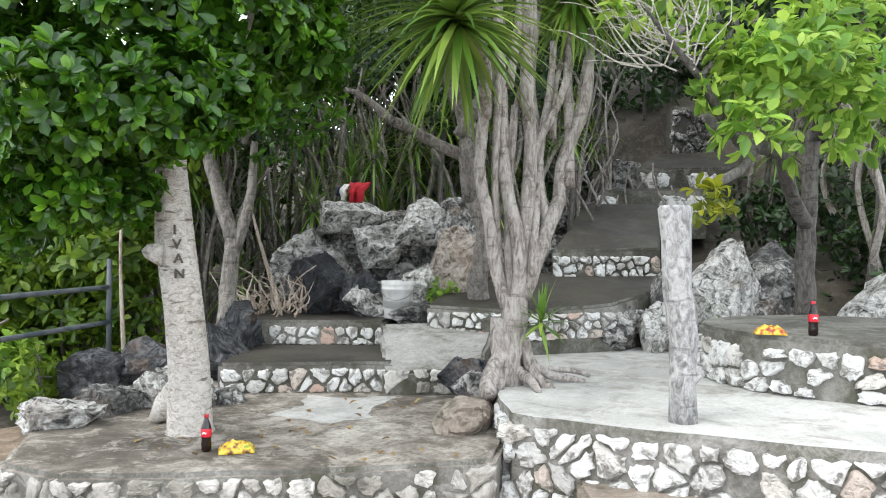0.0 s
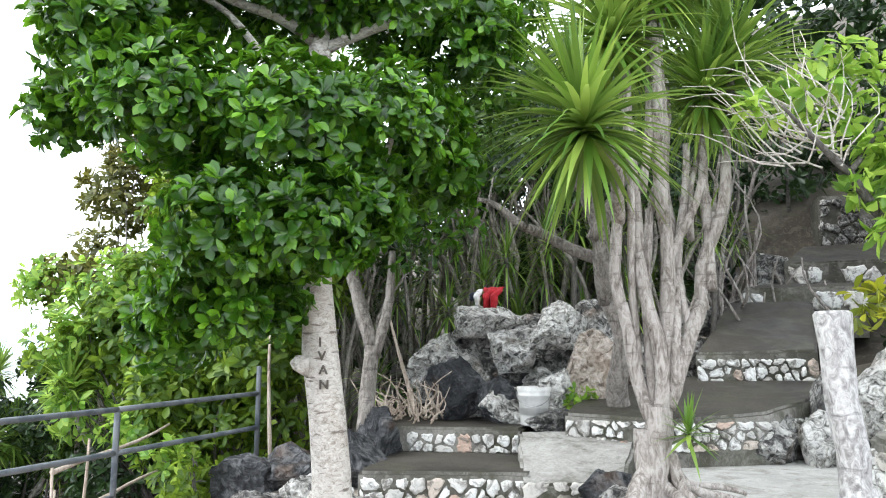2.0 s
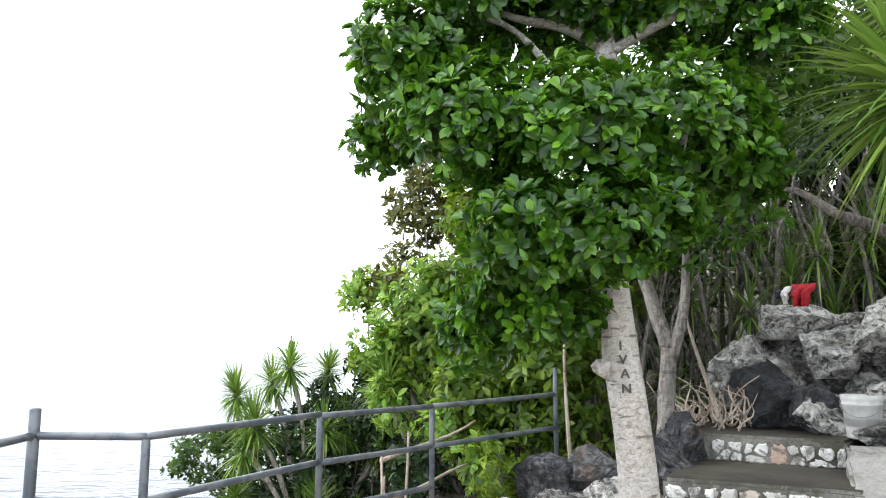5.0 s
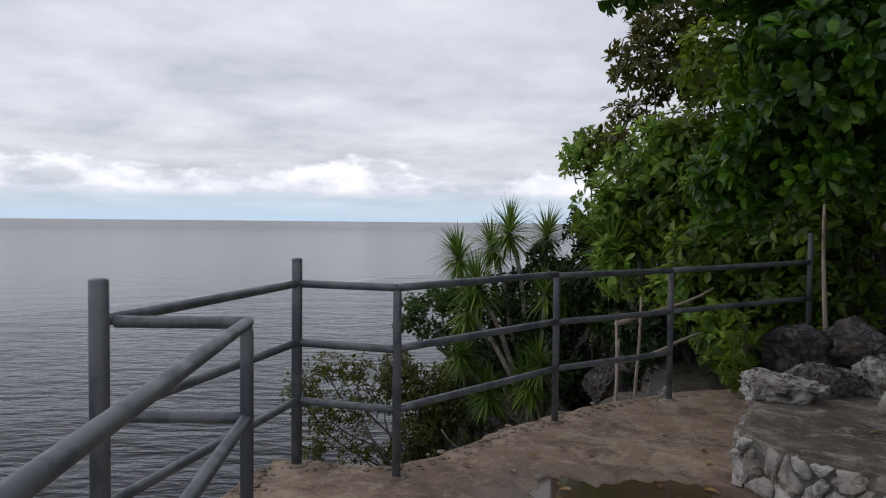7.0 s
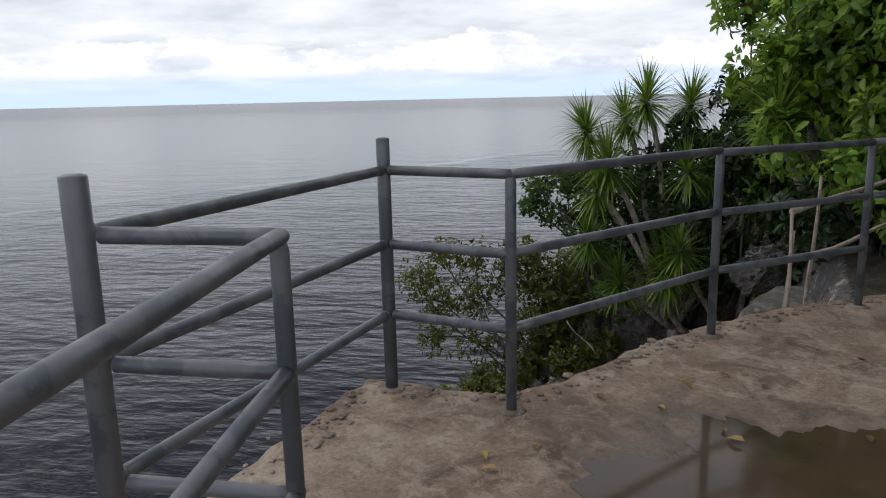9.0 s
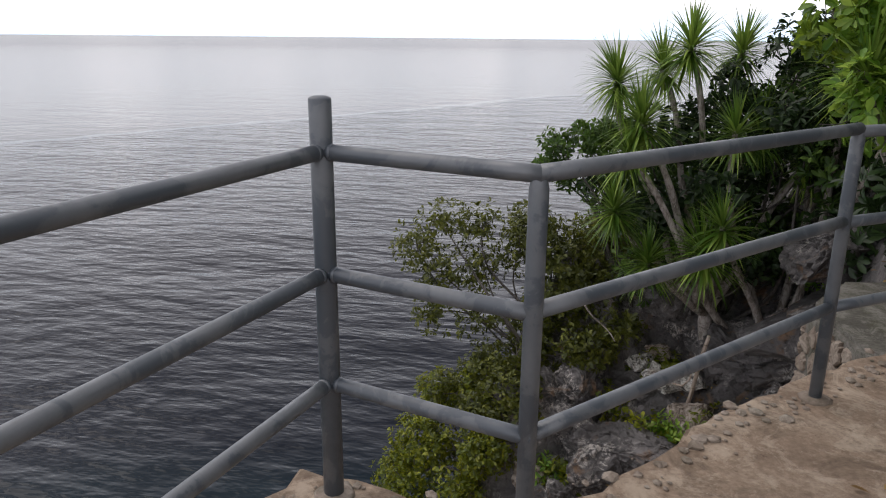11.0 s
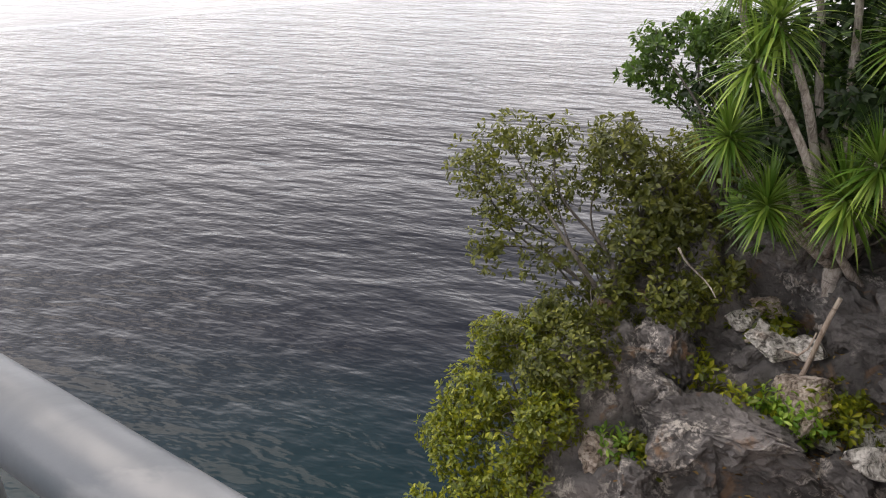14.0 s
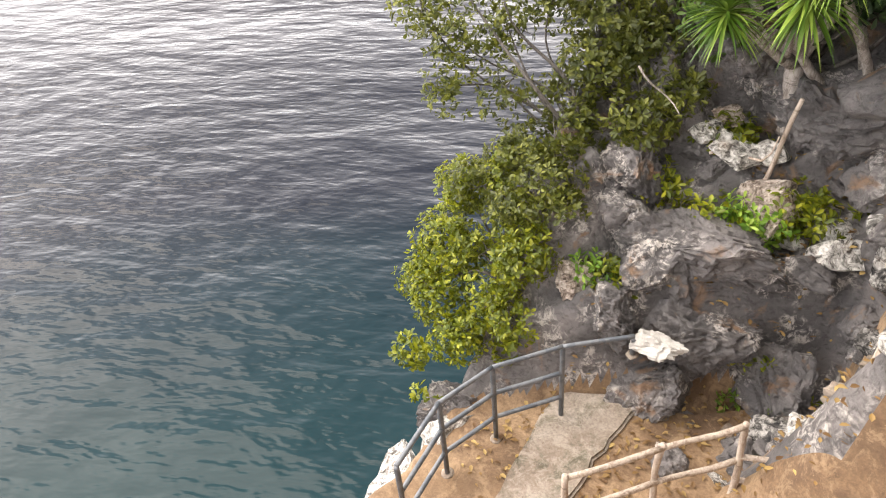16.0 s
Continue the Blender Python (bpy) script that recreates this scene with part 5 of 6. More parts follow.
# ---- cliff plants ----
heads = [(-7.44, 8.25, 1.25, 1.0), (-7.47, 9.07, 1.20, 0.95), (-7.95, 7.69, 0.87, 1.0), (-7.95, 8.35, 1.01, 0.95), (-7.35, 7.55, 0.49, 1.05), (-6.98, 8.92, 0.36, 1.05), (-7.44, 7.36, -0.46, 0.85), (-7.11, 7.58, -0.98, 0.85), (-6.70, 7.94, -0.83, 1.0), (-6.54, 9.57, 0.94, 1.05), (-7.49, 9.02, -0.28, 1.0)]
fk = (-7.05, 8.5, -1.72)
stems = [((-7.0, 8.52, -2.4), fk, 0.10, 0.08, 0.04)]
for k, (x, y, z, s) in enumerate(heads):
    m = Vector(fk) + (Vector((x, y, z)) - Vector(fk)) * 0.35 + Vector((0.1 * math.sin(k * 2), 0.1 * math.cos(k * 2), -0.1))
    stems += [(fk, m, 0.05, 0.042, 0.06), (m, (x, y, z - 0.05), 0.042, 0.03, 0.06)]
spiky_tree("cliff_dragon_tree", (-7.0, 8.52, land(-7.0, 8.52)), stems, heads, "tall branching dragon tree on the cliff edge", 301, M_BARK2, 0.54, 170, 0.03)
bh = [(-6.32, 9.33, 1.01, 1.0), (-7.34, 7.42, 0.17, 0.95), (-6.83, 8.36, 0.39, 1.0), (-6.65, 9.34, 0.05, 1.0), (-6.49, 7.94, -0.5, 0.9), (-6.51, 10.04, 0.81, 1.0), (-5.6, 9.2, 0.7, 1.0)]
spiky_tree("bank_dragon_tree", (-6.6, 9.0, land(-6.6, 9.0)), [((-6.6, 9.0, land(-6.6, 9.0) - 0.2), (x, y, z), 0.05, 0.03, 0.06) for x, y, z, s_ in bh], bh, "cluster of dragon tree heads on the bank", 351, M_BARK2, 0.52, 120, 0.028)

SPARSE = [(-9.60, 6.03, -1.24, 0.36), (-9.43, 6.30, -0.96, 0.36), (-9.15, 6.72, -0.98, 0.40), (-9.25, 6.20, -1.54, 0.40), (-8.97, 6.64, -1.44, 0.40), (-9.13, 6.02, -2.01, 0.34), (-8.73, 6.46, -1.99, 0.38), (-8.54, 6.95, -2.07, 0.38), (-8.7, 7.0, -1.2, 0.4)]
shrub("sparse_cliff_shrub", SPARSE, 0.07, M_OLIVE, 95, "thin olive-leaved shrub leaning over the sea", 311, 5, 0.42, True, (-8.1, 6.9), 0.1, 0.15, mat_stem=M_BARK3)
DENSE = [(-8.95, 7.41, -1.08, 0.42), (-8.57, 7.63, -1.39, 0.48), (-8.40, 7.35, -1.88, 0.42), (-8.23, 7.80, -1.70, 0.42), (-7.69, 7.35, -2.17, 0.34), (-8.12, 6.85, -2.32, 0.34), (-7.73, 7.83, -2.03, 0.26), (-8.78, 8.42, -1.18, 0.5)]
shrub("dense_cliff_shrub", DENSE, 0.075, M_OLIVE, 170, "dense green shrub on the cliff top", 321, 6, 0.44, True, (-8.0, 7.5), 0.3, 0.25)
shrub("leaning_sea_tree", [(-8.62, 7.42, 0.06, 0.24), (-8.42, 7.75, 0.19, 0.28), (-8.57, 7.55, -0.3, 0.2), (-8.8, 7.35, -0.2, 0.15), (-8.22, 8.05, 0.14, 0.35), (-8.32, 7.95, -0.45, 0.28)], 0.075, M_LEAF2, 170, "small round-leaved tree leaning over the sea", 331, 6, 0.48, True, (-7.9, 8.2), 0.2, 0.1)
YELLOW = [(-8.61, 5.91, -2.87, 0.34), (-8.37, 5.53, -3.27, 0.40), (-7.99, 5.76, -3.28, 0.40), (-8.46, 5.22, -3.61, 0.30), (-8.07, 5.26, -3.66, 0.34), (-7.66, 5.53, -3.55, 0.34), (-7.94, 6.21, -2.95, 0.36), (-7.5, 5.9, -3.05, 0.32), (-7.25, 5.6, -3.55, 0.26), (-7.6, 5.2, -3.8, 0.30), (-8.2, 6.3, -2.6, 0.34)]
shrub("yellow_cliff_bush", YELLOW, 0.058, M_LEAFY, 250, "yellow-green bush hanging over the cliff edge", 341, 6, 0.46, True, (-7.7, 5.8), 0.3, 0.25)
shrub("olive_cliff_bush", [(-8.3, 6.35, -2.45, 0.34), (-8.0, 6.55, -2.25, 0.32), (-7.7, 6.35, -2.5, 0.3), (-8.35, 5.95, -2.75, 0.3), (-7.85, 6.0, -2.75, 0.3), (-7.5, 6.3, -2.7, 0.22)], 0.06, M_OLIVE, 220, "olive-green bush between the cliff shrubs", 361, 6, 0.46, True, (-7.8, 6.3), 0.25, 0.25)
shrub("edge_bush", [(-7.30, 5.55, -3.95, 0.16), (-7.95, 4.81, -4.1, 0.2), (-7.5, 4.7, -4.3, 0.16)], 0.08, M_LEAFY, 120, "yellow-green bush hanging over the cliff edge", 351, 6, 0.46, False, (-7.3, 5.3), 0.3, 0.25)
for k, (x, y, r_) in enumerate([(-7.21, 6.42, 0.15), (-7.02, 6.53, 0.16), (-6.84, 7.55, 0.25), (-6.60, 7.75, 0.25), (-6.40, 8.06, 0.24), (-6.05, 7.3, 0.13), (-5.75, 7.25, 0.14), (-5.65, 7.6, 0.12), (-5.99, 8.51, 0.14), (-6.17, 9.2, 0.22), (-7.47, 7.32, 0.2), (-7.3, 8.1, 0.22), (-6.84, 7.19, 0.15)]):
    z = land(x, y)
    shrub("rock_fern", [(x, y, z + r_ * 0.7, r_ * 1.3), (x + 0.15, y + 0.08, z + r_ * 0.5, r_), (x - 0.12, y - 0.1, z + r_ * 0.4, r_)], 0.08, M_LEAFY if k % 3 else M_LIME, 95, "small yellow-green leafy plant rooted in the rock", 400 + k * 3, 6, 0.4, True, (x, y), 0.2, 0.4, category="plant", group="plants on the rock")

# ---- rocks ----
rng = random.Random(77)
for k in range(20):
    u, v = rng.uniform(-1, 1), rng.uniform(0, 1)
    x, y = -0.3 + u * 1.05, 8.95 + rng.uniform(-0.15, 0.45)
    z = 0.72 + v * 0.85 * (1 - 0.55 * u * u) + 0.1 * (y - 8.9)
    sz = rng.uniform(0.26, 0.46)
    boulder("outcrop_rock", (x, y, z - 0.1), (sz * 1.25, sz, sz * 0.95), 120 + k, (M_ROCK, M_ROCK, M_WHITE, M_BLACK)[k % 4] if v < 0.65 else (M_ROCK, M_WHITE)[k % 2], "craggy grey and white limestone block of the outcrop", k * 41, 0.5, 4, "rock", "rocks of the outcrop")
rocks = [("outcrop_core", (-0.35, 9.25, 0.8), (1.15, 0.6, 0.85), 1, M_ROCK, "craggy grey limestone outcrop behind the steps", 10), ("black_boulder", (-1.0, 8.45, 0.75), (0.36, 0.32, 0.50), 3, M_BLACK, "black angular boulder beside the steps", 20), ("black_boulder", (-0.52, 8.30, 0.75), (0.34, 0.28, 0.36), 4, M_BLACK, "black angular boulder beside the steps", 80),
         ("tan_boulder", (0.42, 8.40, 0.9), (0.38, 0.3, 0.46), 5, M_TAN, "tan and white boulder beside the landing", 0), ("white_boulder", (-0.30, 8.35, 0.72), (0.42, 0.28, 0.28), 6, M_WHITE, "pale broken limestone behind the bucket", 30),
         ("white_boulder", (0.05, 8.3, 0.74), (0.34, 0.3, 0.38), 7, M_WHITE, "pale broken limestone behind the bucket", 30), ("white_boulder", (-0.72, 8.95, 1.58), (0.5, 0.35, 0.3), 31, M_WHITE, "pale crag on top of the outcrop", 30), ("white_boulder", (0.05, 8.85, 1.45), (0.6, 0.35, 0.34), 32, M_WHITE, "pale crag on top of the outcrop", 75), ("low_rock", (0.1, 7.95, 0.7), (0.4, 0.22, 0.15), 8, M_ROCK, "low crumbling rock between steps and landing", 10),
         ("black_boulder", (-1.5, 7.0, 0.3), (0.32, 0.35, 0.36), 9, M_BLACK, "black boulder beside the shade tree", 40), ("black_boulder", (-1.45, 7.4, 0.45), (0.3, 0.3, 0.36), 10, M_BLACK, "black boulder beside the shade tree", 10),
         ("black_boulder", (-2.35, 6.75, 0.2), (0.42, 0.28, 0.26), 11, M_BLACK, "black ledge rock at the railing end", 15), ("black_boulder", (-1.95, 6.85, 0.25), (0.36, 0.28, 0.30), 12, M_BLACK, "black ledge rock at the railing end", 60),
         ("edge_rock", (-1.85, 5.35, 0.24), (0.30, 0.24, 0.17), 13, M_WHITE, "knobbly white rock on the terrace edge", 25), ("edge_rock", (-1.72, 5.75, 0.24), (0.32, 0.22, 0.18), 14, M_ROCK, "knobbly white rock on the terrace edge", 70),
         ("edge_rock", (-1.35, 5.95, 0.26), (0.32, 0.25, 0.24), 15, M_WHITE, "knobbly white rock on the terrace edge", 10), ("edge_rock", (-1.1, 6.1, 0.26), (0.2, 0.2, 0.12), 16, M_ROCK, "knobbly white rock on the terrace edge", 10),
         ("grey_boulder", (2.95, 8.05, 0.45), (0.55, 0.42, 0.8), 17, M_WHITE, "tall pale fluted limestone boulder", 20), ("grey_boulder", (2.55, 8.2, 0.45), (0.45, 0.4, 0.62), 18, M_ROCK, "pale boulder beside the terrace", 60),
         ("grey_boulder", (4.35, 7.75, 0.45), (0.75, 0.5, 0.6), 19, M_WHITE, "low pale boulder behind the plinth", 15), ("grey_boulder", (3.35, 8.3, 0.6), (0.5, 0.4, 0.6), 20, M_ROCK, "pale boulder beside the terrace", 15),
         ("grey_boulder", (1.85, 7.95, 0.42), (0.6, 0.32, 0.36), 21, M_ROCK, "crumbling rock under the landing edge", 40), ("grey_boulder", (2.4, 8.0, 0.45), (0.4, 0.3, 0.4), 22, M_WHITE, "crumbling rock under the landing edge", 70),
         ("root_rock", (0.62, 6.6, 0.3), (0.25, 0.3, 0.24), 23, M_BLACK, "dark rock at the tree foot", 0), ("root_rock", (0.72, 6.15, 0.28), (0.2, 0.35, 0.2), 24, M_ROCK, "crumbling rock at the tree foot", 0),
         ("root_rock", (0.68, 5.55, 0.25), (0.2, 0.4, 0.2), 25, M_RUB, "crumbled rubble beside the terrace wall", 0), ("path_rock", (1.75, 11.2, 1.55), (0.5, 0.35, 0.35), 26, M_ROCK, "rocks beside the stone path", 0),
         ("path_rock", (1.3, 10.0, 1.1), (0.4, 0.4, 0.5), 27, M_ROCK, "rocks beside the stone path", 0), ("path_rock", (2.9, 13.1, 2.2), (0.5, 0.4, 0.5), 28, M_ROCK, "rocks beside the stone path", 0)]
for n_, at, sz, sd, mt, lb, rz in rocks:
    boulder(n_, at, sz, sd, mt, lb, rz, 0.6 if n_ == "edge_rock" else 0.48, 4, "rock", "rocks of the terrace")
rng = random.Random(61)
for k in range(26):
    x, y = rng.uniform(1.55, 2.35) + 0.1 * (k % 3), 10.0 + k * 0.17
    s_ = rng.uniform(0.10, 0.24)
    boulder("slope_rock", (x - 0.35 + 0.22 * (y - 10), y, land(x, y) + rng.uniform(0.0, 0.35)), (s_ * 1.4, s_, s_), 240 + k, (M_ROCK, M_WHITE, M_BLACK, M_TAN)[k % 4], "broken limestone beside the climbing path", k * 47, 0.5, 3, "rock", "rocks of the slope")
crag = [(-6.9, 8.75, 0.75, 0.5, 0.6), (-6.35, 8.95, 0.7, 0.55, 0.75), (-5.8, 9.0, 0.7, 0.5, 0.55), (-7.6, 8.6, 0.6, 0.5, 0.55), (-7.6, 7.25, 0.45, 0.35, 0.5), (-7.1, 7.0, 0.5, 0.4, 0.4),
        (-6.7, 7.3, 0.7, 0.4, 0.5), (-6.3, 7.0, 0.5, 0.35, 0.5), (-6.35, 6.6, 0.45, 0.35, 0.55), (-6.75, 6.35, 0.35, 0.3, 0.5), (-5.8, 7.5, 0.5, 0.4, 0.6), (-7.45, 4.9, 0.35, 0.3, 0.45)]
for k, (x, y, a_, b_, c_) in enumerate(crag):
    boulder("cliff_rock", (x, y, land(x, y) - c_ * 0.35), (a_ * 1.2, b_ * 1.1, c_ * 0.9), 60 + k, M_CLIFF, "sharp grey karst limestone block on the cliff", k * 37, 0.55, 5 if k < 12 else 4, "rock", "rocks of the cliff")

rng = random.Random(83)
for k in range(34):
    x, y = rng.uniform(-7.5, -5.2), rng.uniform(6.1, 8.9)
    s_ = rng.uniform(0.10, 0.30)
    boulder("face_rock", (x, y, land(x, y) - s_ * 0.35), (s_ * rng.uniform(0.9, 1.5), s_, s_ * rng.uniform(0.7, 1.3)), 280 + k, (M_CLIFF, M_CLIFF, M_ROCK, M_CLIFF, M_TAN)[k % 5], "angular grey block on the cliff face", k * 71, 0.6, 4, "rock", "rocks of the cliff")
slabs = [(-6.05, 8.75, -1.75, 0.75, 0.5, 0.42, 25), (-5.55, 9.0, -1.35, 0.7, 0.5, 0.45, 60), (-6.65, 8.75, -2.35, 0.5, 0.4, 0.5, 10), (-5.45, 8.3, -2.5, 0.45, 0.35, 0.35, 70)]
for k, (x, y, z, a_, b_, c_, rz) in enumerate(slabs):
    boulder("overhanging_slab", (x, y, z - 0.2), (a_, b_, c_), 141 + k, M_CLIFF, "dark jutting limestone slab behind the dragon tree", rz, 0.25, 4, "rock", "rocks of the cliff")
for k, (x, y, s_) in enumerate([(-7.25, 8.05, 0.2), (-7.0, 7.95, 0.16), (-7.4, 7.9, 0.13), (-6.85, 8.15, 0.15), (-6.15, 8.25, 0.14), (-5.95, 8.1, 0.17), (-5.75, 8.3, 0.12), (-6.3, 8.0, 0.1)]):
    boulder("pale_rubble", (x, y, land(x, y) - 0.03), (s_ * 1.7, s_ * 1.3, s_ * 0.9), 171 + k, M_WHITE, "broken pale limestone lump on the rock", k * 50, 0.4, 3, "rock", "pale rubble of the cliff")
for k in range(16):
    x, y = -5.6 + 0.9 * noise.noise(Vector((k * 3.7, 1.3, 0))) + 0.05 * k, 6.9 + 0.9 * noise.noise(Vector((k * 2.9, 8.1, 0)))
    s_ = 0.08 + 0.09 * abs(noise.noise(Vector((k * 5.3, 2.2, 1))))
    boulder("soil_rock", (x, y, max(land(x, y), -4.34) - 0.03), (s_ * 1.4, s_, s_ * 0.8), 191 + k, (M_CLIFF, M_WHITE, M_RUB)[k % 3], "small stone in the brown soil", k * 50, 0.4, 3, "rock", "stones in the soil")

boulder("cliff_lip", (-7.2, 5.0, -5.35), (0.4, 0.7, 0.7), 211, M_WHITE, "pale limestone lip below the landing rail", 15, 0.45, 4, "rock", "rocks of the cliff")
boulder("cliff_lip", (-7.1, 4.15, -5.65), (0.5, 0.7, 0.75), 212, M_WHITE, "pale limestone lip below the landing rail", 70, 0.45, 4, "rock", "rocks of the cliff")

# ---- lower landing on the cliff ----
LZ = -4.32
land_l = terrace("lower_landing", [(-6.75, 4.1), (-6.88, 4.6), (-6.98, 5.15), (-6.82, 5.8), (-6.4, 6.0), (-5.6, 7.6), (-4.4, 7.4), (-3.4, 6.0), (-3.4, 3.4), (-6.2, 3.5)], LZ - 0.6, LZ, M_SOIL, "brown earth and cement landing on the cliff", "landing", seed=21, jag=0.04)
rug = terrace("cement_walk", [(-6.85, 5.75), (-6.55, 6.3), (-6.3, 6.3), (-5.6, 4.6), (-6.0, 4.4)], LZ - 0.2, LZ + 0.05, M_RUB, "pale worn cement walk on the landing", "path", seed=22, jag=0.03)
LP = [(-6.6, 5.67), (-6.72, 5.03), (-6.62, 4.46), (-6.25, 3.9), (-6.35, 6.25)]
lowr = railing("landing_railing", [(x, y, LZ, LZ + 0.97) for x, y in LP[:4]] + [(-6.37, 6.26, -3.6, -3.35)], [(i, i + 1, z, z) for i in range(3) for z in (LZ + 0.95, LZ + 0.62, LZ + 0.3)] + [(0, 4, LZ + 0.95, LZ + 0.95)],
               "grey painted pipe railing round the cliff landing")
wp = boulder("whitewashed_rock", (-6.27, 6.40, -3.52), (0.25, 0.17, 0.11), 90, M_PALE, "rock patch with white cement at the rail end", 30, 0.9, 4, "rock")
wf = empty("pole_fence", (-5.2, 6.35, LZ), "rough fence of bare wooden poles on the landing", "fence")


def pole(p, q, r=0.028, seed=1, name="pole"):
    bm = bmesh.new()
    add_tube(bm, bent(p, q, 7, 0.03 if r > 0.018 else 0.22, seed), taper(7, r, r * (0.85 if r > 0.023 else 0.5)), 9, 0.12, seed)
    return part(name, bm, M_WOODP, None, "", True)


WP = [(-5.17, 6.32), (-5.34, 5.67), (-5.5, 4.9), (-4.6, 6.95)]
for k, (x, y) in enumerate(WP):
    under(pole((x, y, LZ - 0.05), (x, y, LZ + 1.0), 0.03, k), wf)
for k, (i, j) in enumerate(((0, 1), (1, 2), (0, 3))):
    for z in ((0.97, 0.55) if k < 2 else (0.6, 0.3)):
        under(pole((*WP[i], LZ + z), (*WP[j], LZ + z), 0.026, 20 + k), wf)
lean = tagged(pole((-6.83, 7.97, -2.95), (-6.60, 8.07, -1.75), 0.024, 6, "leaning_pole"), "bare grey pole leaning on the dragon tree", "pole")
lean2 = tagged(pole((-4.85, 6.95, LZ), (-4.80, 7.05, -2.6), 0.045, 7, "standing_pole"), "rough bark pole by the landing", "pole")
dead = tagged(pole((-7.2, 7.75, -2.45), (-6.66, 7.97, -2.10), 0.016, 8, "dead_branch"), "dry dead branch lying on the rocks", "branch")
dead2 = tagged(pole((-7.6, 7.15, -1.55), (-7.2, 7.3, -1.9), 0.011, 9, "bare_branch"), "bare brown branch among the shrubs", "branch")
dead2.data.materials[0] = M_BARK2
# poles by the railing
pole6 = tagged(pole((-2.44, 7.25, 0.35), (-2.50, 7.28, 1.62), 0.022, 11, "bamboo_pole"), "thin upright pole beside the end post", "pole")
gate = empty("stick_fence", (-3.26, 5.5, -0.9), "pale stick fence where the cliff stair begins", "fence")
for k, (p, q) in enumerate((((-3.26, 5.5, -0.9), (-3.25, 5.5, 0.62)), ((-3.31, 5.62, -0.9), (-3.27, 5.56, 0.45)), ((-3.65, 6.35, -0.9), (-3.62, 6.3, 0.72)), ((-3.25, 5.5, 0.58), (-3.35, 7.0, 0.78)), ((-3.26, 5.5, 0.28), (-3.45, 7.0, 0.36)))):
    under(pole(p, q, 0.02, 30 + k), gate)

# ---- small things ----


def lathe(bm, prof, at, n=20, ax=None):
    rows = []
    for r_, z in prof:
        rows.append([bm.verts.new((at[0] + r_ * math.cos(2 * math.pi * k / n), at[1] + r_ * math.sin(2 * math.pi * k / n), at[2] + z)) for k in range(n)])
    for r0, r1 in zip(rows, rows[1:]):
        for k in range(n):
            bm.faces.new((r0[k], r0[(k + 1) % n], r1[(k + 1) % n], r1[k]))
    bm.faces.new(rows[0][::-1])
    bm.faces.new(rows[-1])


def cola(at, size):
    k = size
    root = empty("cola_bottle", at, "plastic bottle of dark cola with red label and cap", "bottle", "cola bottles")
    bm = bmesh.new()
    lathe(bm, [(r_ * k, z * k) for r_, z in [(0.026, 0), (0.032, 0.01), (0.033, 0.05), (0.030, 0.075), (0.033, 0.10), (0.033, 0.145), (0.028, 0.17), (0.016, 0.20), (0.013, 0.212), (0.013, 0.225)]], at)
    under(part("body", bm, M_COLA, None, "dark cola in clear plastic", True), root)
    bm = bmesh.new()
    lathe(bm, [(r_ * k, z * k) for r_, z in [(0.0335, 0.097), (0.0342, 0.10), (0.0342, 0.146), (0.0335, 0.15)]], at)
    lab = under(part("label", bm, M_LABEL, None, "red paper label", True), root)
    bm = bmesh.new()
    add_tube(bm, [(at[0] - 0.015 * k, at[1] - 0.0325 * k, at[2] + 0.118 * k), (at[0] - 0.003 * k, at[1] - 0.035 * k, at[2] + 0.128 * k), (at[0] + 0.012 * k, at[1] - 0.0335 * k, at[2] + 0.12 * k)], [0.004, 0.006, 0.004], 8)
    under(part("label_mark", bm, M_LABELW, None, "white swash mark"), root)
    bm = bmesh.new()
    lathe(bm, [(r_ * k, z * k) for r_, z in [(0.0145, 0.222), (0.0155, 0.224), (0.0155, 0.238), (0.014, 0.241)]], at)
    under(part("cap", bm, M_CAP, None, "red screw cap"), root)
    return root


cola((-0.70, 4.84, 0.302), 0.82)
cola((2.84, 5.80, 0.872), 0.9)


def packet(at, mat, seed, rz, label):
    bm = bmesh.new()
    n = 14
    g = [[None] * n for _ in range(n)]
    for i in range(n):
        for j in range(n):
            u, v = i / (n - 1) - 0.5, j / (n - 1) - 0.5
            edge = max(abs(u), abs(v)) * 2
            z = 0.055 * (1 - edge ** 3) * (1 + 0.7 * noise.noise(Vector((u * 7 + seed, v * 7, 3)))) + 0.012 * noise.noise(Vector((u * 22, v * 22, seed))) + 0.012
            g[i][j] = bm.verts.new((u * 0.185 * (1 + 0.12 * noise.noise(Vector((v * 9, seed, 0)))), v * 0.13, max(0.003, z * 0.75)))
    for i in range(n - 1):
        for j in range(n - 1):
            bm.faces.new((g[i][j], g[i + 1][j], g[i + 1][j + 1], g[i][j + 1]))
    ext = bmesh.ops.extrude_face_region(bm, geom=bm.faces[:])
    for v in ext["geom"]:
        if isinstance(v, bmesh.types.BMVert):
            v.co.z = 0.0
    bmesh.ops.recalc_face_normals(bm, faces=bm.faces)
    ob = part("snack_packet", bm, mat)
    ob.matrix_world = pose(*at, 0, 0, rz)
    return tagged(ob, label, "packet", "snack packets")


packet((-0.54, 4.86, 0.302), M_BAGY, 1, 20, "crumpled yellow snack packet on the terrace edge")
packet((2.60, 5.86, 0.872), M_BAGO, 2, -15, "orange and yellow snack packet on the plinth")

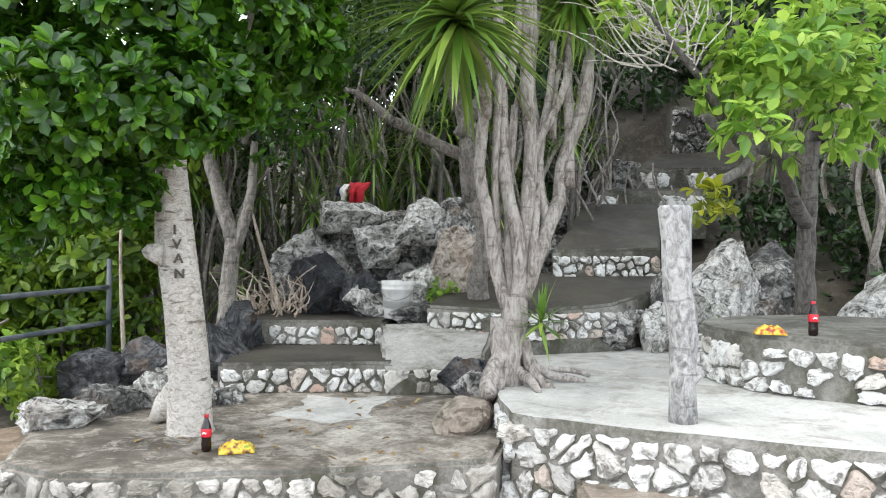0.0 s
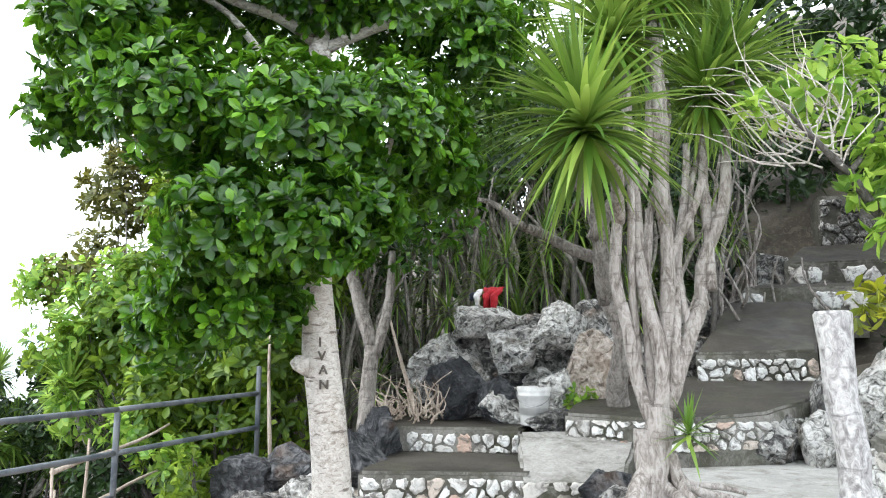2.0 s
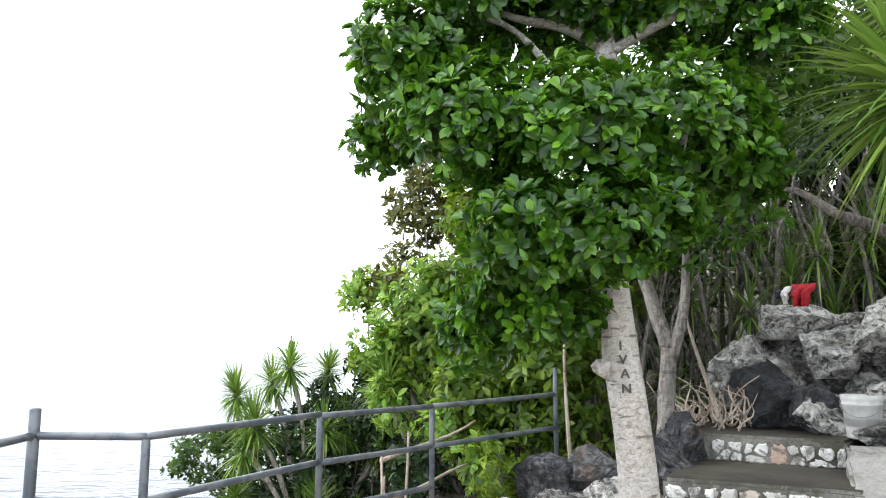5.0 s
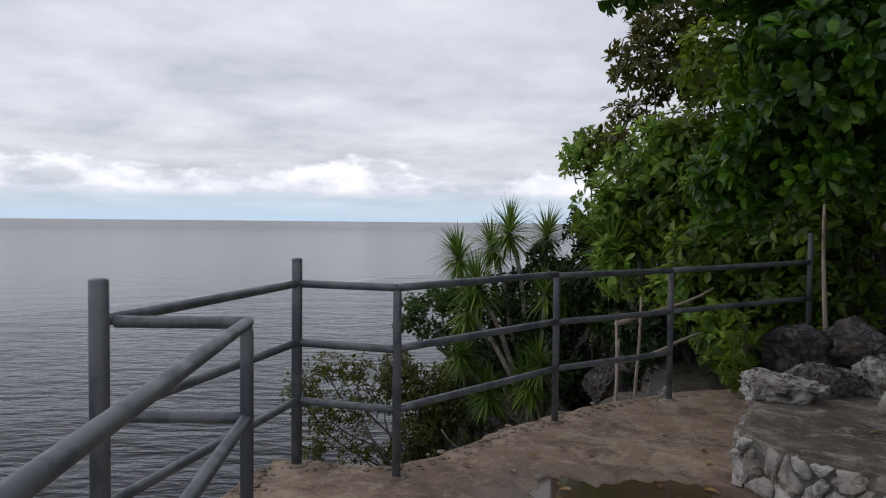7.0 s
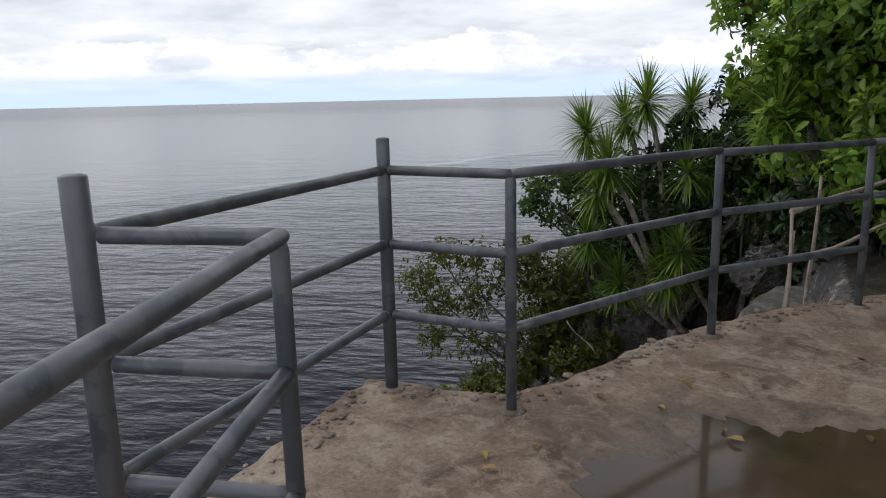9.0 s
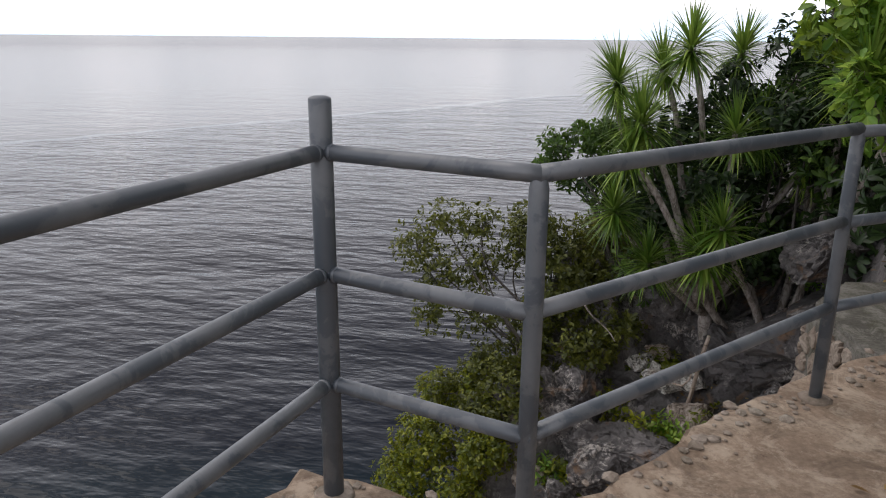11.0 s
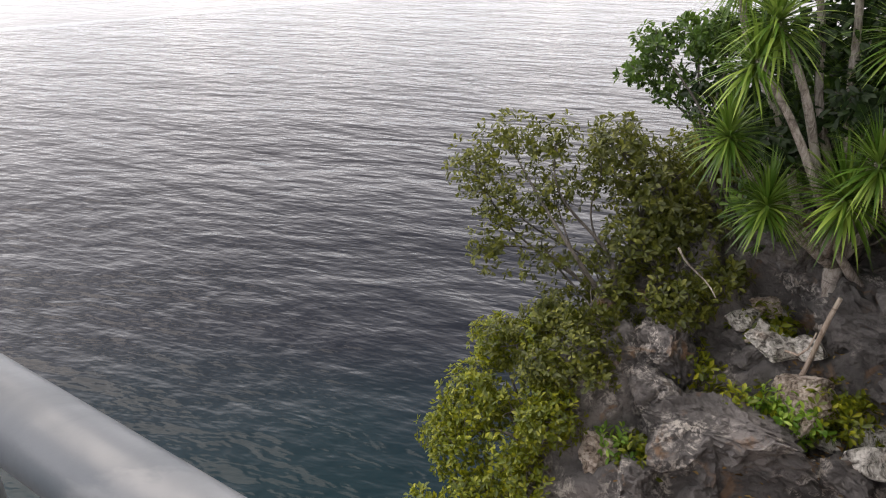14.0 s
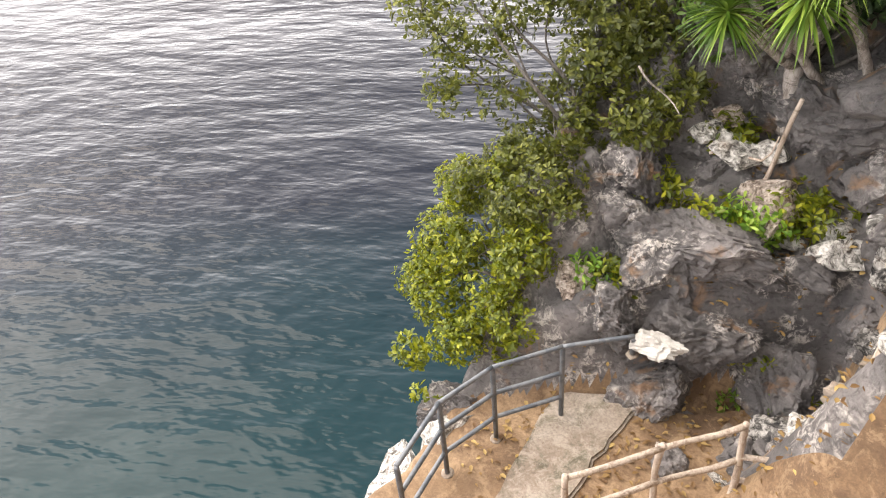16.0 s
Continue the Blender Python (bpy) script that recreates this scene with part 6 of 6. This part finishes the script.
bk = (-0.12, 8.05, 0.745)
bucket = empty("plastic_bucket", bk, "old white plastic bucket with ribbed rim", "bucket")
bm = bmesh.new()
lathe(bm, [(0.125, 0), (0.132, 0.02), (0.150, 0.27), (0.158, 0.275), (0.158, 0.29), (0.152, 0.295), (0.160, 0.32), (0.164, 0.36), (0.150, 0.36), (0.140, 0.1)], bk, 28)
under(part("body", bm, M_BUCKET, None, "", True), bucket)
bm = bmesh.new()
hp = [Vector(bk) + Vector((0.165 * math.cos(k * math.pi / 12), -0.165 * math.sin(k * math.pi / 12) * 0.95, 0.31 - 0.13 * math.sin(k * math.pi / 12))) for k in range(13)]
add_tube(bm, hp, [0.004] * 13, 6)
under(part("handle", bm, M_DEAD, None, "thin wire handle", True), bucket)


def cloth(name, at, w, h, mat, seed, label):
    bm = bmesh.new()
    n = 16
    g = []
    for i in range(n):
        row = []
        for j in range(n):
            u, v = i / (n - 1), j / (n - 1)
            x = (u - 0.5) * w * (1.0 - 0.45 * v) + 0.03 * noise.noise(Vector((v * 4, seed, 0)))
            fold = 0.05 * math.sin(u * 13 + v * 3 + seed) + 0.03 * noise.noise(Vector((u * 5, v * 5, seed)))
            row.append(bm.verts.new((x, -0.28 * min(1.0, v * 1.6) - fold - 0.05, h * (1 - v) - 0.10 * (1 - v) ** 3)))
        g.append(row)
    for i in range(n - 1):
        for j in range(n - 1):
            bm.faces.new((g[i][j], g[i + 1][j], g[i + 1][j + 1], g[i][j + 1]))
    ob = part(name, bm, mat, None, "", True)
    md = ob.modifiers.new("thick", "SOLIDIFY")
    md.thickness = 0.012
    ob.location = at
    return tagged(ob, label, "cloth")


cloth("red_cloth", (-0.60, 8.68, 1.88), 0.22, 0.32, M_RED, 2, "red cloth draped over the rock")
cloth("white_cloth", (-0.72, 8.67, 1.90), 0.06, 0.28, M_WCLOTH, 5, "white cloth edge hanging on the rock")
cloth("navy_cloth", (-0.78, 8.68, 1.96), 0.08, 0.16, M_NAVY, 7, "dark blue cloth on the rock")

# fallen leaves
fl = empty("fallen_leaves", (-1.5, 3.6, 0.0), "scattered dry yellow fallen leaves", "leaves", kind="stuff")
rng = np.random.default_rng(4)
cs, ns = [], []
for k in range(70):
    x, y = rng.uniform(-2.8, 0.4), rng.uniform(2.6, 5.0)
    cs.append((x, y, 0.006))
    ns.append((0, 0, 1))
    if k < 45:
        cs.append((rng.uniform(-1.4, 0.7), rng.uniform(4.7, 6.4), 0.306))
        ns.append((0, 0, 1))
    for _ in range(22):
        x, y = rng.uniform(-6.9, -4.5), rng.uniform(4.6, 8.6)
        z = max(land(x, y), LZ if (-0.86 * (x + 6.9) + 0.51 * (y - 5.9)) < -0.1 else -9)
        cs.append((x, y, z + 0.015))
        ns.append((0, 0, 1))
V = np.array(cs)
under(leaf_cloud("leaf_litter", V, np.array(ns) + rng.normal(0, 0.05, V.shape), 0.065, M_DRY, None, "", 1, 3.0, 0.5, 6), fl)
shrub("rock_herb", [(0.27, 8.15, 1.0, 0.13), (0.2, 8.2, 0.95, 0.1)], 0.09, M_LIME, 90, "small green herb beside the bucket", 500, 6, 0.45, False, (0.25, 8.2), 0.2, 0.4, category="plant")
shrub("terrace_fern", [(2.75, 7.45, 0.72, 0.13), (2.9, 7.45, 0.7, 0.1)], 0.1, M_LIME, 60, "small green fern at the boulder foot", 510, 6, 0.3, False, (2.8, 7.4), 0.2, 0.4, category="plant")

# dark growth behind the dragon tree
BACK = [(-6.2, 10.2, 0.6, 0.8), (-5.4, 9.9, 1.2, 0.8), (-6.9, 10.4, 0.0, 0.8), (-5.2, 9.4, 0.3, 0.7), (-4.6, 8.9, 0.6, 0.65), (-7.7, 9.6, -0.3, 0.6), (-6.4, 10.3, 1.5, 0.7), (-5.6, 10.3, 2.2, 0.8), (-4.7, 8.5, -0.2, 0.5), (-8.2, 9.2, -0.8, 0.5), (-5.7, 9.0, -0.6, 0.5), (-4.6, 7.9, 0.2, 0.5)]
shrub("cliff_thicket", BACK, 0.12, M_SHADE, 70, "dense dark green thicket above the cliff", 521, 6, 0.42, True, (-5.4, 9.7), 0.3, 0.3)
shrub("cliff_scrub", [(-7.3, 9.6, 0.4, 0.6), (-6.9, 9.9, 1.1, 0.5), (-7.9, 8.9, -0.2, 0.5), (-8.2, 8.4, -0.6, 0.45), (-6.2, 9.3, 0.0, 0.45), (-7.0, 9.3, -0.9, 0.5), (-7.7, 8.2, -1.3, 0.4)], 0.11, M_LEAF2, 80, "green scrub round the dragon tree", 531, 6, 0.42, True, (-7.2, 9.2), 0.3, 0.25)

FRESH = [(-5.16, 7.86, 1.62, 0.47), (-4.65, 7.97, 2.11, 0.52), (-3.99, 7.90, 1.14, 0.43), (-4.82, 7.52, 0.86, 0.38), (-3.46, 7.20, 0.39, 0.22), (-4.93, 8.11, 1.37, 0.54), (-5.83, 8.22, 2.22, 0.44), (-3.85, 7.94, 1.73, 0.43), (-4.10, 7.47, 0.66, 0.30)]
shrub("fresh_bank_bush", FRESH, 0.12, M_LIME, 65, "bright green leafy bush behind the railing", 541, 6, 0.46, True, (-4.2, 8.1), 0.25, 0.15)
fh = [(x, y, z, 0.9) for x, y, z, r_ in [(-4.94, 7.50, 1.09, 0.38), (-5.27, 8.04, 1.88, 0.41)]]
spiky_tree("railing_dragon_tree", (-4.6, 8.0, land(-4.6, 8.0)), [((-4.6, 8.0, land(-4.6, 8.0) - 0.2), (x, y, z), 0.04, 0.03, 0.06) for x, y, z, s_ in fh], fh, "young dragon tree beyond the railing", 551, M_BARK2, 0.6, 80, 0.03)
INNER = [(-7.6, 8.6, 0.3, 0.42), (-7.3, 8.9, 0.7, 0.42), (-7.9, 8.2, 0.2, 0.38), (-7.0, 8.4, -0.2, 0.38), (-7.6, 8.0, -0.6, 0.38), (-6.7, 9.0, 0.5, 0.42), (-6.9, 9.5, 1.2, 0.45), (-8.3, 8.0, -0.3, 0.38), (-6.3, 9.4, 0.9, 0.45), (-6.6, 8.6, -0.9, 0.35)]
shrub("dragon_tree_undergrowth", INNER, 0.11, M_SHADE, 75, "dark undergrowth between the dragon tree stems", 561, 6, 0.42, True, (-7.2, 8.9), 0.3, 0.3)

# crumbled chips along the deck edge
chips = empty("edge_rubble", (-3.05, 3.9, 0.0), "crumbled cement chips along the deck edge", "rubble", kind="stuff")
rng = random.Random(23)
bm = bmesh.new()
edge = [(-2.72, 1.95), (-3.05, 2.33), (-3.36, 2.68), (-3.08, 2.98), (-2.88, 3.25), (-2.90, 3.5), (-3.02, 4.0), (-3.12, 4.7), (-3.12, 5.4), (-3.0, 6.0)]
for (ax, ay), (bx, by) in zip(edge, edge[1:]):
    for _ in range(int(48 * math.hypot(bx - ax, by - ay))):
        t_ = rng.random()
        sz = rng.uniform(0.008, 0.032) * rng.random() ** 0.5
        c_ = Vector((ax + (bx - ax) * t_ + rng.gauss(0.02, 0.05), ay + (by - ay) * t_ + rng.gauss(0, 0.05), 0.004))
        g = bmesh.ops.create_icosphere(bm, subdivisions=1, radius=sz)
        for v in g["verts"]:
            v.co = Vector((v.co.x * rng.uniform(0.7, 1.4), v.co.y * rng.uniform(0.7, 1.3), v.co.z * 0.5)) + c_
under(part("chip", bm, M_RUB), chips)

# ---- stones of the masonry ----
face_stones(patio_l, [(-1.85, 5.0), (-1.62, 4.50), (-1.25, 4.36), (-0.35, 4.50), (0.30, 4.66), (0.86, 4.86)], 0.0, 0.275, 3, 0.115, 1, STONES2, 0.032)
face_stones(patio_r, [(0.86, 5.6), (0.93, 5.05), (1.07, 4.98), (1.45, 4.80), (1.85, 4.66), (2.60, 4.42), (3.6, 4.15)], 0.0, 0.455, 4, 0.135, 2, STONES, 0.036)
arc = [(3.42 + 1.08 * math.cos(radians(d_)), 6.45 + 1.02 * math.sin(radians(d_))) for d_ in range(170, 300, 10)]
face_stones(plinth, arc, 0.5, 0.80, 3, 0.15, 3, STONES, 0.04)
face_stones(slab, [(-0.02, 6.5), (0.72, 6.58)], 0.3, 0.5, 2, 0.16, 14, STONES2, 0.02)
face_stones(step_b, [(-1.25, 6.42), (-0.15, 6.62), (0.03, 6.62)], 0.29, 0.49, 2, 0.12, 4, STONES, 0.03)
face_stones(step_a, [(-1.55, 7.55), (-0.2, 7.7)], 0.52, 0.70, 2, 0.12, 5, STONES, 0.03)
face_stones(t1, [(0.22, 7.55), (1.1, 7.35), (1.9, 7.75), (2.46, 8.5)], 0.62, 0.86, 3, 0.10, 6, STONES, 0.035)
face_stones(t2, [(1.45, 9.25), (2.65, 9.35)], 1.1, 1.36, 3, 0.11, 7, STONES, 0.035)
face_stones(t3, [(2.2, 11.3), (3.7, 11.4)], 1.95, 2.2, 1, 0.22, 8, STONES, 0.04, fill=0.7)
face_stones(t4, [(3.0, 12.8), (4.6, 12.9)], 2.4, 2.68, 1, 0.22, 9, STONES, 0.04, fill=0.7)
face_stones(tw, [(3.85, 14.2), (5.4, 14.5)], 2.9, 3.95, 8, 0.18, 10, M_ROCK, 0.05, fill=0.9)
face_stones(fg, [(1.28, 4.42), (1.7, 4.22), (2.15, 4.2)], 0.0, 0.18, 2, 0.16, 11, STONES2, 0.03)
face_stones(retain, [(-2.86, 3.5), (-2.98, 4.0), (-3.08, 4.7), (-3.08, 5.4)], -2.2, -0.35, 9, 0.2, 12, STONES2, 0.03)
face_stones(lowwall, [(-4.6, 8.6), (-5.02, 7.75), (-4.72, 6.9), (-3.4, 6.3)], -3.6, -0.66, 20, 0.14, 13, M_RUB, 0.022)
